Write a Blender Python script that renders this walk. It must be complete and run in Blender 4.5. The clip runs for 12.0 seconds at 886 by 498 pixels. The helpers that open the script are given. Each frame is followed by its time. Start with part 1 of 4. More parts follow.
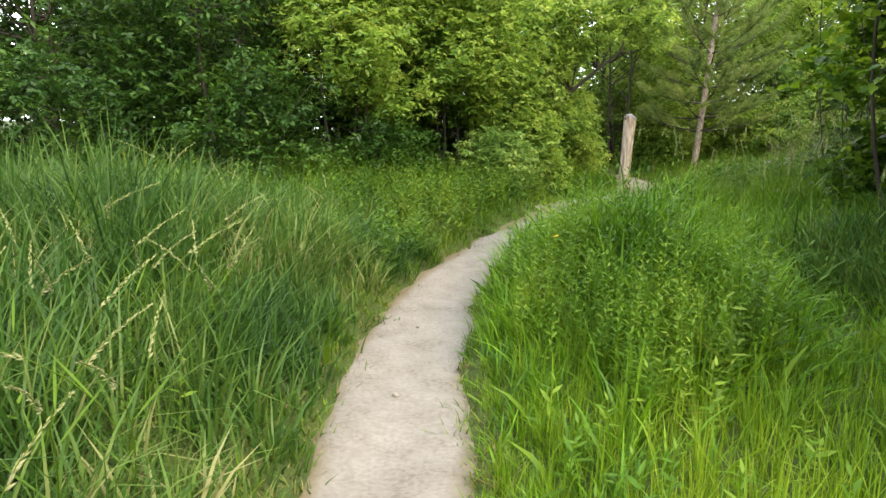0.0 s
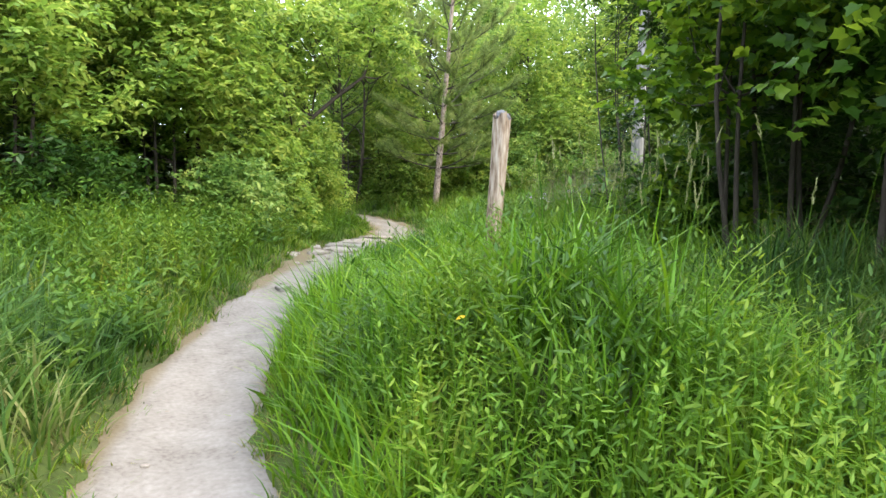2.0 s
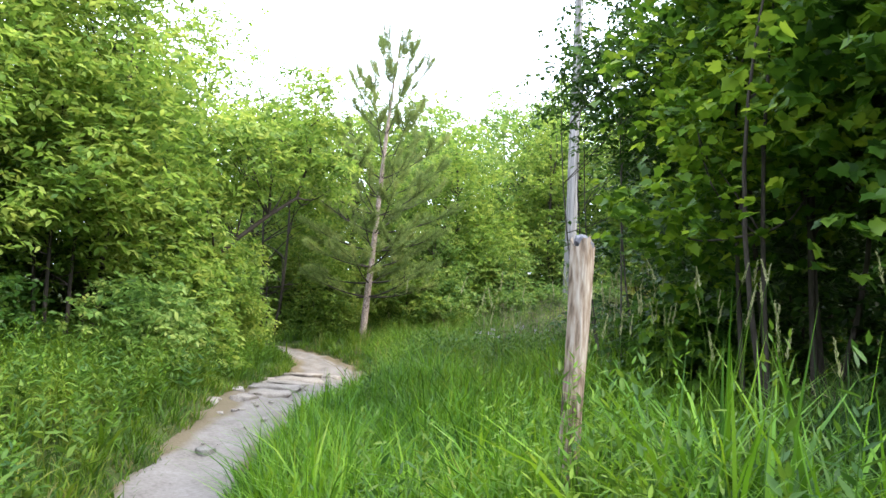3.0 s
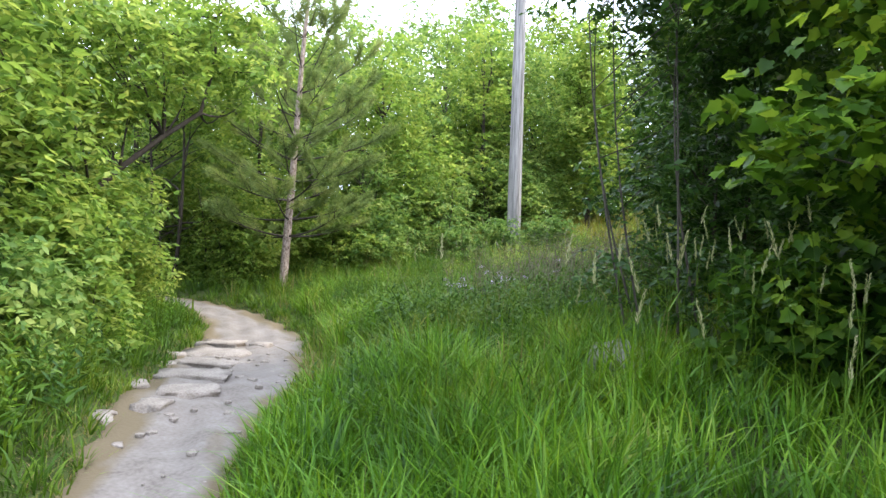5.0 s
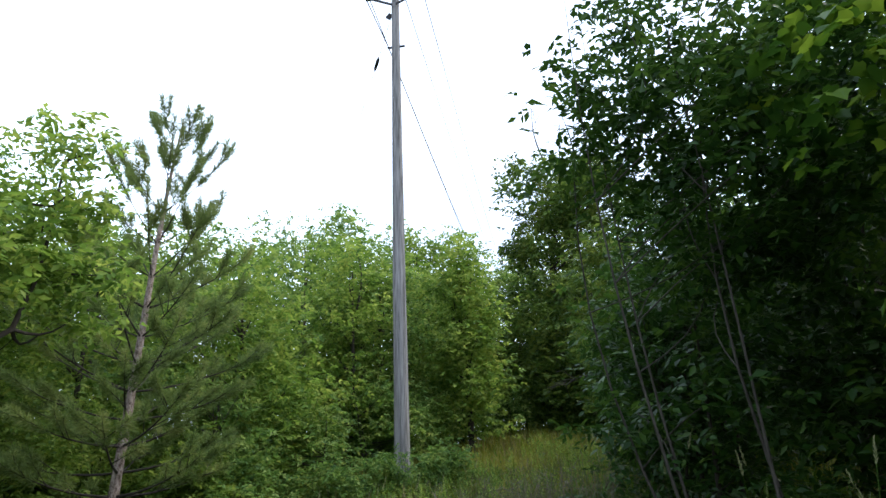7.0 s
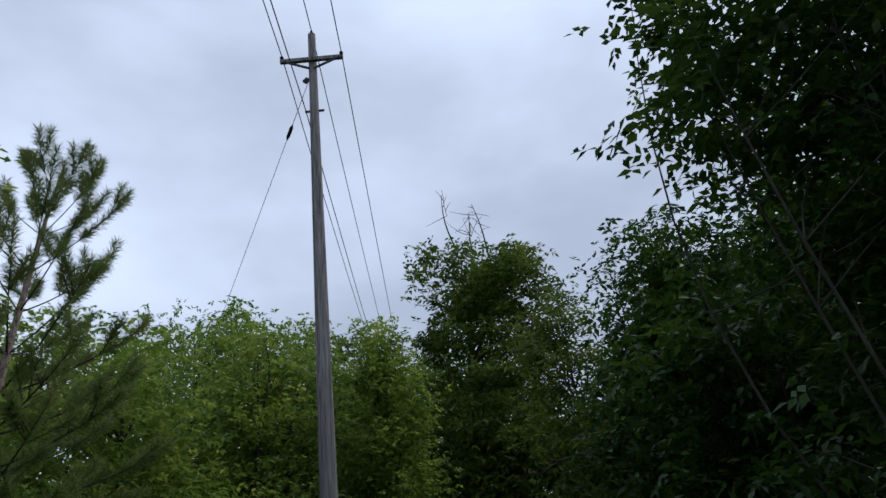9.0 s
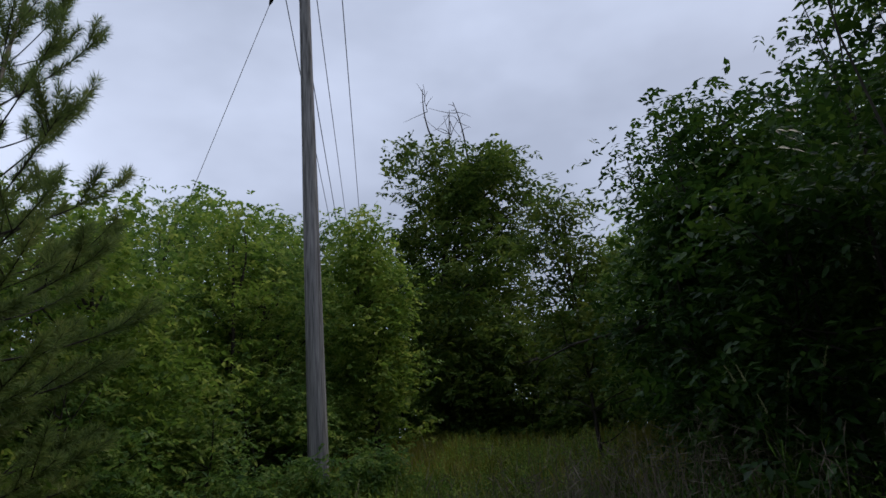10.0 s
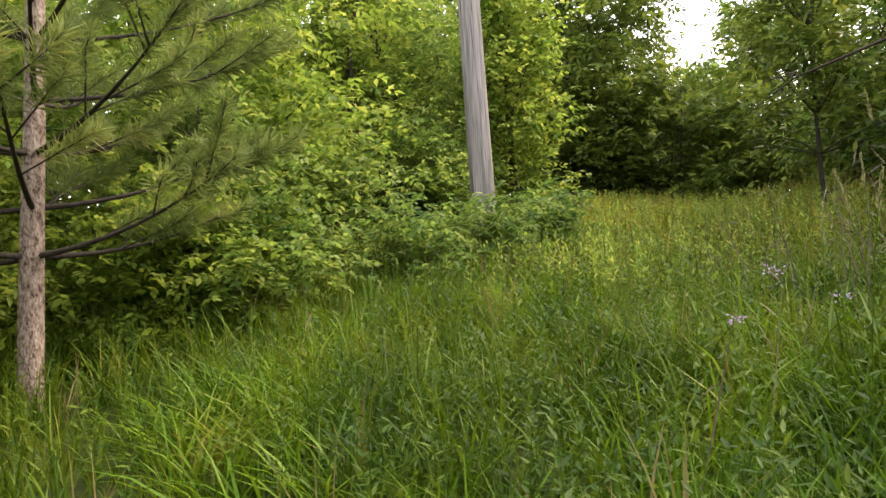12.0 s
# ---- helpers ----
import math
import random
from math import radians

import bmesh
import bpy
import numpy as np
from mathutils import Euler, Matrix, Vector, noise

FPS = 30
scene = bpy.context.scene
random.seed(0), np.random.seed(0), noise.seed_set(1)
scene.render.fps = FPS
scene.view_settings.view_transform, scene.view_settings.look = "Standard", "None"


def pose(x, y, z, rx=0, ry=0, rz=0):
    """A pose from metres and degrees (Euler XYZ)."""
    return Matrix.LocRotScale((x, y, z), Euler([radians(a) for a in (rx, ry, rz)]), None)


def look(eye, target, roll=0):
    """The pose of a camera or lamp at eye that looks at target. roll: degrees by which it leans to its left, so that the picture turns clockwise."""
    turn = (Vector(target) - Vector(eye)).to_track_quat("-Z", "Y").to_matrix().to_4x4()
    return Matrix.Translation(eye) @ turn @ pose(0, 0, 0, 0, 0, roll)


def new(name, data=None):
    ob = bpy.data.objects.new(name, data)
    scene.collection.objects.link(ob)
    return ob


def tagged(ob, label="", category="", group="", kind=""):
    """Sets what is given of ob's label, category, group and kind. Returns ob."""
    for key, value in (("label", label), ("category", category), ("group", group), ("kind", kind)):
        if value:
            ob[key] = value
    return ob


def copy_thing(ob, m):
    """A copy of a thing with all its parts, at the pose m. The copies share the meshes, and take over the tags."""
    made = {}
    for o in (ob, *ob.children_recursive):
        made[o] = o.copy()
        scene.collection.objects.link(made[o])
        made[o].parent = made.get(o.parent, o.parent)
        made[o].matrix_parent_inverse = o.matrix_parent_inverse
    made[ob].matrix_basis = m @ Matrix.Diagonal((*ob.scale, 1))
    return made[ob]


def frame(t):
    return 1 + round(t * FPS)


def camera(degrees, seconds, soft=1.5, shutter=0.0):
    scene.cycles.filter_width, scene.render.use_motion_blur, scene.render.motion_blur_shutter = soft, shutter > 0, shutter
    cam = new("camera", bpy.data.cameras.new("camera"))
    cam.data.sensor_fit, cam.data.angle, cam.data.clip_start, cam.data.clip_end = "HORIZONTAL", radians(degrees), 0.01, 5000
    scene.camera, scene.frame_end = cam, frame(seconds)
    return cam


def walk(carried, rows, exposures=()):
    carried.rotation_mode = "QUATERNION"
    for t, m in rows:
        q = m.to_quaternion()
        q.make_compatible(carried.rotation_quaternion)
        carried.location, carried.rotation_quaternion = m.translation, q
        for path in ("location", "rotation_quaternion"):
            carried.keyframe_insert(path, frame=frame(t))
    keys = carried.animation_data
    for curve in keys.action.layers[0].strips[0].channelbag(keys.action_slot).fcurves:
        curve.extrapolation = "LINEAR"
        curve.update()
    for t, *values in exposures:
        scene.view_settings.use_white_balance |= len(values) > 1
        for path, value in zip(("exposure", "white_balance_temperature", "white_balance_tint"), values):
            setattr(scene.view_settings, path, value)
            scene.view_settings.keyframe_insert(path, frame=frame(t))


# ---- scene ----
cam = camera(68.0, 12.0, soft=1.5)
PATH = [
    (0.0, pose(0.000, 0.000, 1.500, 80.00, -1.28, 0.23)),
    (0.5, pose(-0.077, 0.643, 1.438, 87.03, -1.98, -4.32)),
    (1.0, pose(-0.242, 1.233, 1.350, 85.40, -1.37, -13.86)),
    (1.5, pose(-0.243, 1.831, 1.314, 82.82, -1.89, -20.87)),
    (2.0, pose(-0.245, 2.396, 1.291, 84.36, -1.87, -24.71)),
    (2.5, pose(-0.228, 2.990, 1.341, 85.39, -5.01, -32.55)),
    (3.0, pose(-0.299, 3.649, 1.349, 95.82, -3.14, -32.90)),
    (3.2, look((-0.288, 3.908, 1.357), (0.776, 5.589, 1.557), 5.16)),
    (4.8, look((0.19, 5.8, 1.556), (1.462, 7.342, 1.594), 1.63)),
    (5.0, pose(0.243, 6.031, 1.580, 89.92, -1.86, -41.93)),
    (5.5, pose(0.334, 6.608, 1.622, 93.95, -0.97, -47.32)),
    (6.0, pose(0.461, 7.144, 1.664, 91.17, 0.81, -52.59)),
    (6.5, pose(0.717, 7.654, 1.780, 101.97, 3.35, -54.54)),
    (7.0, pose(0.903, 8.164, 1.840, 109.08, 2.07, -55.87)),
    (7.5, pose(1.165, 8.694, 1.921, 111.28, 3.42, -58.84)),
    (7.7, look((1.281, 8.896, 1.918), (2.897, 9.774, 2.705), -5.42)),
    (9.3, look((2.155, 10.441, 1.75), (3.822, 11.047, 2.674), -8.48)),
    (9.5, pose(2.251, 10.660, 1.718, 116.09, 7.77, -67.27)),
    (10.0, pose(2.495, 11.266, 1.637, 110.28, 5.52, -70.01)),
    (10.5, pose(2.837, 11.907, 1.566, 102.59, 7.86, -66.72)),
    (11.0, pose(3.265, 12.453, 1.523, 100.48, 6.21, -69.00)),
    (11.5, pose(3.550, 13.095, 1.442, 96.88, 5.41, -69.21)),
    (12.0, pose(3.917, 13.808, 1.390, 92.19, 4.03, -65.53)),
]
EXPOSURES = [(0.0, 0.9, 7800, 5), (1.5, 1.12, 7100, 8), (2.0, 1.2, 6900, 9), (2.5, 1.12, 6700, 10), (5.0, 1.1, 6500, 13), (6.0, 1.1, 6400, 12), (6.5, 1.2, 6250, 10), (7.0, -0.2, 6200, 10), (7.5, -1.5, 6050, 11), (9.5, -1.85, 6250, 13), (10.5, -1.95, 6600, 16), (11.0, -0.95, 7500, 17), (11.5, 0.25, 8000, 20), (12.0, 0.86, 8400, 21)]
walk(cam, PATH, EXPOSURES)

# ---- world, sun ----
SUN_AZ, SUN_EL = radians(136), radians(45)      # azimuth clockwise from +y
world = bpy.data.worlds.new("sky")
scene.world = world
world.use_nodes = True
wn, wl = world.node_tree.nodes, world.node_tree.links
wn.clear()
w_out = wn.new("ShaderNodeOutputWorld")
w_bg = wn.new("ShaderNodeBackground")
w_sky = wn.new("ShaderNodeTexSky")
w_sky.sky_type = "NISHITA"
w_sky.sun_disc = False
w_sky.sun_elevation, w_sky.sun_rotation = SUN_EL, SUN_AZ
w_sky.air_density, w_sky.dust_density = 1.0, 2.0
w_co = wn.new("ShaderNodeTexCoord")
w_map = wn.new("ShaderNodeMapping")
w_map.inputs["Scale"].default_value = (1.0, 1.0, 2.2)
w_noise = wn.new("ShaderNodeTexNoise")
w_noise.inputs["Scale"].default_value = 1.5
w_noise.inputs["Detail"].default_value = 5.0
w_ramp = wn.new("ShaderNodeMapRange")
w_ramp.inputs["From Min"].default_value, w_ramp.inputs["From Max"].default_value = 0.35, 0.65
w_ramp.inputs["To Min"].default_value, w_ramp.inputs["To Max"].default_value = 0.55, 1.0
w_mix = wn.new("ShaderNodeMix")
w_mix.data_type = "RGBA"
w_mix.inputs["B"].default_value = (20.5, 23.2, 28.2, 1)     # thin cloud veil
wl.new(w_co.outputs["Generated"], w_map.inputs["Vector"])
wl.new(w_map.outputs[0], w_noise.inputs["Vector"])
wl.new(w_noise.outputs[0], w_ramp.inputs["Value"])
wl.new(w_ramp.outputs[0], w_mix.inputs["Factor"])
wl.new(w_sky.outputs[0], w_mix.inputs["A"])
wl.new(w_mix.outputs["Result"], w_bg.inputs["Color"])
w_bg.inputs["Strength"].default_value = 0.13
wl.new(w_bg.outputs[0], w_out.inputs["Surface"])

sun = new("sun", bpy.data.lights.new("sun", "SUN"))
sun.data.energy, sun.data.angle, sun.data.color = 3.3, radians(16), (1.0, 0.93, 0.80)
sun.matrix_world = look((0, 0, 30), (-math.sin(SUN_AZ) * math.cos(SUN_EL), -math.cos(SUN_AZ) * math.cos(SUN_EL), 30 - math.sin(SUN_EL)))


# ---- materials ----
TONE = 0.65      # reflectance of all natural surfaces
def material(name):
    m = bpy.data.materials.new(name)
    m.use_nodes = True
    return m, m.node_tree.nodes, m.node_tree.links, m.node_tree.nodes["Principled BSDF"]


def ramp_node(n, stops):
    stops = [(p, (c[0] * TONE, c[1] * TONE, c[2] * TONE)) for p, c in stops]
    r = n.new("ShaderNodeValToRGB")
    e = r.color_ramp.elements
    e[0].position, e[0].color = stops[0][0], (*stops[0][1], 1)
    e[1].position, e[1].color = stops[-1][0], (*stops[-1][1], 1)
    for p, c in stops[1:-1]:
        x = e.new(p)
        x.color = (*c, 1)
    return r


def foliage(name, stops, through_light=0.35, rough=0.5, patch=0.8, spec=0.16):
    """Leaf material: colour by leaf and by drifts across the plant, with light passing through."""
    m, n, l, bsdf = material(name)
    geo, co = n.new("ShaderNodeNewGeometry"), n.new("ShaderNodeTexCoord")
    noise_n = n.new("ShaderNodeTexNoise")
    noise_n.inputs["Scale"].default_value, noise_n.inputs["Detail"].default_value = patch, 3
    add = n.new("ShaderNodeMath")
    add.operation = "MULTIPLY_ADD"
    add.inputs[1].default_value, add.inputs[2].default_value = 0.55, 0.0
    mad = n.new("ShaderNodeMath")
    mad.operation = "MULTIPLY_ADD"
    mad.inputs[1].default_value = 1.5
    sub = n.new("ShaderNodeMath")
    sub.operation = "SUBTRACT"
    sub.inputs[1].default_value = 0.52
    r = ramp_node(n, stops)
    l.new(geo.outputs["Random Per Island"], add.inputs[0])
    l.new(co.outputs["Object"], noise_n.inputs["Vector"])
    l.new(noise_n.outputs[0], mad.inputs[0])
    l.new(add.outputs[0], mad.inputs[2])
    l.new(mad.outputs[0], sub.inputs[0])
    l.new(sub.outputs[0], r.inputs[0])
    l.new(r.outputs[0], bsdf.inputs["Base Color"])
    bsdf.inputs["Roughness"].default_value = rough
    bsdf.inputs["Specular IOR Level"].default_value = spec
    tr, mix = n.new("ShaderNodeBsdfTranslucent"), n.new("ShaderNodeMixShader")
    hs = n.new("ShaderNodeHueSaturation")
    hs.inputs["Value"].default_value, hs.inputs["Saturation"].default_value = 1.5, 1.03
    hs.inputs["Hue"].default_value = 0.485
    l.new(r.outputs[0], hs.inputs["Color"])
    l.new(hs.outputs[0], tr.inputs["Color"])
    mix.inputs[0].default_value = through_light
    l.new(bsdf.outputs[0], mix.inputs[1])
    l.new(tr.outputs[0], mix.inputs[2])
    l.new(mix.outputs[0], n["Material Output"].inputs["Surface"])
    return m


def rough_surface(name, stops, scale, fine, bump=0.4, rough=0.9, stretch=(1, 1, 1), dist=0.01):
    """Mottled matt surface with colour at two scales and a fine relief."""
    m, n, l, bsdf = material(name)
    co, mp = n.new("ShaderNodeTexCoord"), n.new("ShaderNodeMapping")
    mp.inputs["Scale"].default_value = stretch
    a, b = n.new("ShaderNodeTexNoise"), n.new("ShaderNodeTexNoise")
    a.inputs["Scale"].default_value, a.inputs["Detail"].default_value = scale, 5
    b.inputs["Scale"].default_value, b.inputs["Detail"].default_value = fine, 6
    mix = n.new("ShaderNodeMath")
    mix.operation = "MULTIPLY_ADD"
    mix.inputs[1].default_value = 0.5
    half = n.new("ShaderNodeMath")
    half.operation = "MULTIPLY"
    half.inputs[1].default_value = 0.5
    r = ramp_node(n, stops)
    bp = n.new("ShaderNodeBump")
    bp.inputs["Strength"].default_value, bp.inputs["Distance"].default_value = bump, dist
    l.new(co.outputs["Object"], mp.inputs["Vector"])
    for t in (a, b):
        l.new(mp.outputs[0], t.inputs["Vector"])
    l.new(b.outputs[0], half.inputs[0])
    l.new(a.outputs[0], mix.inputs[0])
    l.new(half.outputs[0], mix.inputs[2])
    l.new(mix.outputs[0], r.inputs[0])
    l.new(r.outputs[0], bsdf.inputs["Base Color"])
    l.new(b.outputs[0], bp.inputs["Height"])
    l.new(bp.outputs[0], bsdf.inputs["Normal"])
    bsdf.inputs["Roughness"].default_value = rough
    bsdf.inputs["Specular IOR Level"].default_value = 0.2
    return m


M_GRASS = foliage("grass_blades", [(0.1, (0.026, 0.075, 0.008)), (0.45, (0.075, 0.165, 0.012)), (0.75, (0.155, 0.255, 0.02)), (1.0, (0.34, 0.34, 0.07))], 0.28, 0.5, 1.2)
M_LUSH = foliage("lush_grass_blades", [(0.1, (0.030, 0.095, 0.009)), (0.5, (0.108, 0.26, 0.018)), (0.85, (0.225, 0.39, 0.030)), (1.0, (0.32, 0.36, 0.08))], 0.32, 0.45, 1.2)
M_GRASS_BLUE = foliage("tall_grass_blades", [(0.1, (0.02, 0.06, 0.013)), (0.5, (0.055, 0.135, 0.024)), (0.8, (0.14, 0.235, 0.045)), (1.0, (0.36, 0.35, 0.15))], 0.33, 0.45, 1.2)
M_LIME = foliage("fine_grass_blades", [(0.1, (0.06, 0.14, 0.010)), (0.5, (0.15, 0.28, 0.02)), (0.9, (0.30, 0.42, 0.04))], 0.36, 0.5, 1.4)
M_STRAW = foliage("seed_heads", [(0.2, (0.30, 0.32, 0.13)), (0.8, (0.48, 0.46, 0.25))], 0.25, 0.7, 2)
M_DRY = foliage("dry_grass_blades", [(0.1, (0.15, 0.15, 0.035)), (0.6, (0.28, 0.24, 0.09)), (1.0, (0.42, 0.34, 0.17))], 0.25, 0.7, 2)
M_FORB = foliage("forb_leaves", [(0.15, (0.06, 0.15, 0.015)), (0.55, (0.12, 0.25, 0.024)), (0.95, (0.27, 0.38, 0.05))], 0.38, 0.5, 1.2)
M_YELLOWGREEN = foliage("box_elder_leaves", [(0.1, (0.075, 0.160, 0.026)), (0.5, (0.205, 0.345, 0.058)), (0.9, (0.43, 0.52, 0.115))], 0.50, 0.5, 1.3)
M_MID = foliage("ash_leaves", [(0.1, (0.06, 0.14, 0.030)), (0.5, (0.165, 0.30, 0.065)), (0.9, (0.40, 0.50, 0.135))], 0.50, 0.5, 1.3)
# dark leaf colour; on some bushes it also stands for shade under crowns
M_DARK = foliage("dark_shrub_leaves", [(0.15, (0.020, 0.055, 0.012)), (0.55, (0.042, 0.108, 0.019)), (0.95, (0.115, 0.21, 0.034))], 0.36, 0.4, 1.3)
M_MAPLE = foliage("maple_leaves", [(0.15, (0.026, 0.075, 0.011)), (0.55, (0.075, 0.175, 0.019)), (0.92, (0.29, 0.43, 0.045))], 0.46, 0.42, 1.5)
# maple leaves again in brighter colours, standing for light falling on the front foliage
M_LITMAPLE = foliage("lit_maple_leaves", [(0.15, (0.05, 0.13, 0.014)), (0.55, (0.14, 0.275, 0.025)), (0.92, (0.33, 0.46, 0.05))], 0.5, 0.42, 1.5)
M_NEEDLE = foliage("pine_needles", [(0.2, (0.115, 0.185, 0.05)), (0.7, (0.25, 0.335, 0.095)), (1.0, (0.40, 0.42, 0.14))], 0.38, 0.5, 1.2)
M_OLIVE = foliage("olive_tree_leaves", [(0.1, (0.04, 0.085, 0.016)), (0.5, (0.095, 0.17, 0.03)), (0.95, (0.26, 0.33, 0.065))], 0.42, 0.45, 1.2)
# darker weed leaves, also used to tint the meadow where the thicket shades it
M_WEED = foliage("dark_weed_leaves", [(0.15, (0.028, 0.085, 0.013)), (0.55, (0.075, 0.16, 0.02)), (0.95, (0.18, 0.27, 0.036))], 0.32, 0.5, 1.2)
M_CREST = foliage("yellow_meadow_blades", [(0.1, (0.11, 0.16, 0.012)), (0.5, (0.24, 0.27, 0.03)), (1.0, (0.46, 0.40, 0.09))], 0.35, 0.5, 1.2)
M_DEAD = foliage("dead_stalk", [(0.1, (0.15, 0.115, 0.08)), (0.9, (0.32, 0.265, 0.205))], 0.05, 0.8, 3)
M_GROUND = rough_surface("meadow_soil", [(0.35, (0.035, 0.05, 0.012)), (0.6, (0.07, 0.10, 0.02)), (0.85, (0.15, 0.12, 0.06))], 1.2, 30, 0.6)
M_SAND = rough_surface("trodden_sandy_clay", [(0.32, (0.155, 0.132, 0.112)), (0.44, (0.225, 0.196, 0.172)), (0.58, (0.27, 0.240, 0.217)), (0.78, (0.35, 0.318, 0.290))], 4.2, 34, 0.6, dist=0.012)
# dark soil and litter work in from the verge
n, l = M_SAND.node_tree.nodes, M_SAND.node_tree.links
e_at, e_no, e_ad, e_mr, e_mx = n.new("ShaderNodeAttribute"), n.new("ShaderNodeTexNoise"), n.new("ShaderNodeMath"), n.new("ShaderNodeMapRange"), n.new("ShaderNodeMix")
e_at.attribute_name = "verge"
e_no.inputs["Scale"].default_value, e_no.inputs["Detail"].default_value = 6.5, 9
e_ad.operation = "MULTIPLY_ADD"
e_ad.inputs[1].default_value = 2.2
e_mr.inputs["From Min"].default_value, e_mr.inputs["From Max"].default_value = 1.74, 1.98
e_mx.data_type = "RGBA"
e_mx.inputs["B"].default_value = (0.115, 0.09, 0.055, 1)
e_src = n["Principled BSDF"].inputs["Base Color"].links[0].from_socket
l.new(e_no.outputs[0], e_ad.inputs[0])
l.new(e_at.outputs["Fac"], e_ad.inputs[2])
l.new(e_ad.outputs[0], e_mr.inputs["Value"])
l.new(e_mr.outputs[0], e_mx.inputs["Factor"])
l.new(e_src, e_mx.inputs["A"])
l.new(e_mx.outputs["Result"], n["Principled BSDF"].inputs["Base Color"])
M_STONE = rough_surface("limestone", [(0.3, (0.21, 0.175, 0.145)), (0.5, (0.34, 0.295, 0.255)), (0.7, (0.46, 0.415, 0.37))], 7, 55, 0.9, dist=0.015)
M_GREYSTONE = rough_surface("lichened_boulder", [(0.3, (0.16, 0.15, 0.13)), (0.6, (0.30, 0.28, 0.25)), (0.85, (0.42, 0.40, 0.35))], 5, 60, 0.6)
M_BARK = rough_surface("bark", [(0.3, (0.03, 0.024, 0.018)), (0.6, (0.075, 0.062, 0.05)), (0.85, (0.16, 0.14, 0.12))], 8, 40, 0.9, stretch=(1, 1, 0.25))
M_PALEBARK = rough_surface("pale_grey_bark", [(0.3, (0.05, 0.043, 0.033)), (0.6, (0.105, 0.092, 0.075)), (0.85, (0.19, 0.17, 0.145))], 10, 40, 0.7, stretch=(1, 1, 0.3))
M_PINEBARK = rough_surface("pine_bark", [(0.38, (0.10, 0.07, 0.055)), (0.48, (0.36, 0.27, 0.22)), (0.64, (0.60, 0.51, 0.45))], 24, 70, 1.0, stretch=(1, 1, 0.5), dist=0.02)
M_POLE = rough_surface("weathered_pole_wood", [(0.36, (0.08, 0.075, 0.07)), (0.48, (0.26, 0.25, 0.24)), (0.62, (0.42, 0.40, 0.385)), (0.72, (0.55, 0.53, 0.51))], 15, 60, 0.8, stretch=(1, 1, 0.035))
M_POST = rough_surface("split_grey_wood", [(0.38, (0.07, 0.05, 0.035)), (0.47, (0.28, 0.205, 0.15)), (0.58, (0.45, 0.38, 0.31)), (0.72, (0.60, 0.55, 0.50))], 15, 60, 1.0, stretch=(1, 1, 0.16))
M_POSTTOP = rough_surface("weathered_end_grain", [(0.3, (0.10, 0.10, 0.11)), (0.8, (0.30, 0.30, 0.33))], 20, 80, 0.8)
M_DARKMETAL = rough_surface("dark_metal", [(0.3, (0.02, 0.02, 0.02)), (0.8, (0.06, 0.06, 0.06))], 10, 60, 0.2, 0.5)
M_PETAL = foliage("violet_petals", [(0.2, (0.64, 0.42, 0.78)), (0.8, (0.92, 0.80, 0.95))], 0.3, 0.6, 3)
M_YPETAL = foliage("yellow_petals", [(0.2, (0.60, 0.42, 0.02)), (0.8, (0.75, 0.58, 0.05))], 0.3, 0.6, 3)


# ---- plan of the land ----
TRAIL_Y = [-30, -6, 0, 2.5, 4, 5.2, 6, 6.8, 7.9, 9, 10.4, 11.5, 13.4, 15, 16.5, 18, 19.5, 21, 24, 40]
TRAIL_X = [0.6, -0.1, -0.25, -0.24, -0.26, -0.16, -0.04, 0.12, 0.46, 1.0, 1.86, 2.62, 3.72, 4.62, 5.08, 5.15, 4.6, 3.2, 0.4, -8]


def trail_x(y):
    return sum(np.interp(y + k, TRAIL_Y, TRAIL_X) for k in (-0.7, -0.35, 0, 0.35, 0.7)) / 5


def trail_half(y):
    return np.interp(y, [-6, 8, 9.2, 10, 11.6, 14.3, 16, 18, 24], [0.35, 0.36, 0.33, 0.40, 0.68, 0.72, 0.55, 0.42, 0.4])


def trail_z(y):
    return sum(np.interp(y + k, [-6, 0, 4, 8, 9.3, 10.4, 12, 14, 18, 24, 40], [0, 0, -0.06, 0.02, 0.14, 0.26, 0.28, 0.16, 0.34, 0.6, 1.0]) for k in (-0.6, 0, 0.6)) / 3


def waves(x, y, s, seed=0.0):
    """Smooth cheap unevenness between about -1 and 1."""
    return (np.sin(x * s * 1.0 + y * s * 0.63 + seed) + np.sin(x * s * -0.71 + y * s * 1.27 + seed * 2.1 + 1.3)
            + np.sin(x * s * 1.93 + y * s * -1.11 + seed * 0.7 + 2.2)) / 3


def side(x, y):
    """Metres from the trail's edge: positive on its right, negative on its left, as (right, left)."""
    lean = np.sqrt(1 + ((trail_x(y + 0.3) - trail_x(y - 0.3)) / 0.6) ** 2)
    off = (x - trail_x(y)) / lean
    wob = 0.065 * waves(x, y, 2.7, 1.0) + 0.05 * waves(x, y, 7.3, 2.0) + 0.035 * waves(x, y, 17.0, 5.0)
    return off - trail_half(y) - wob, -off - trail_half(y) - wob


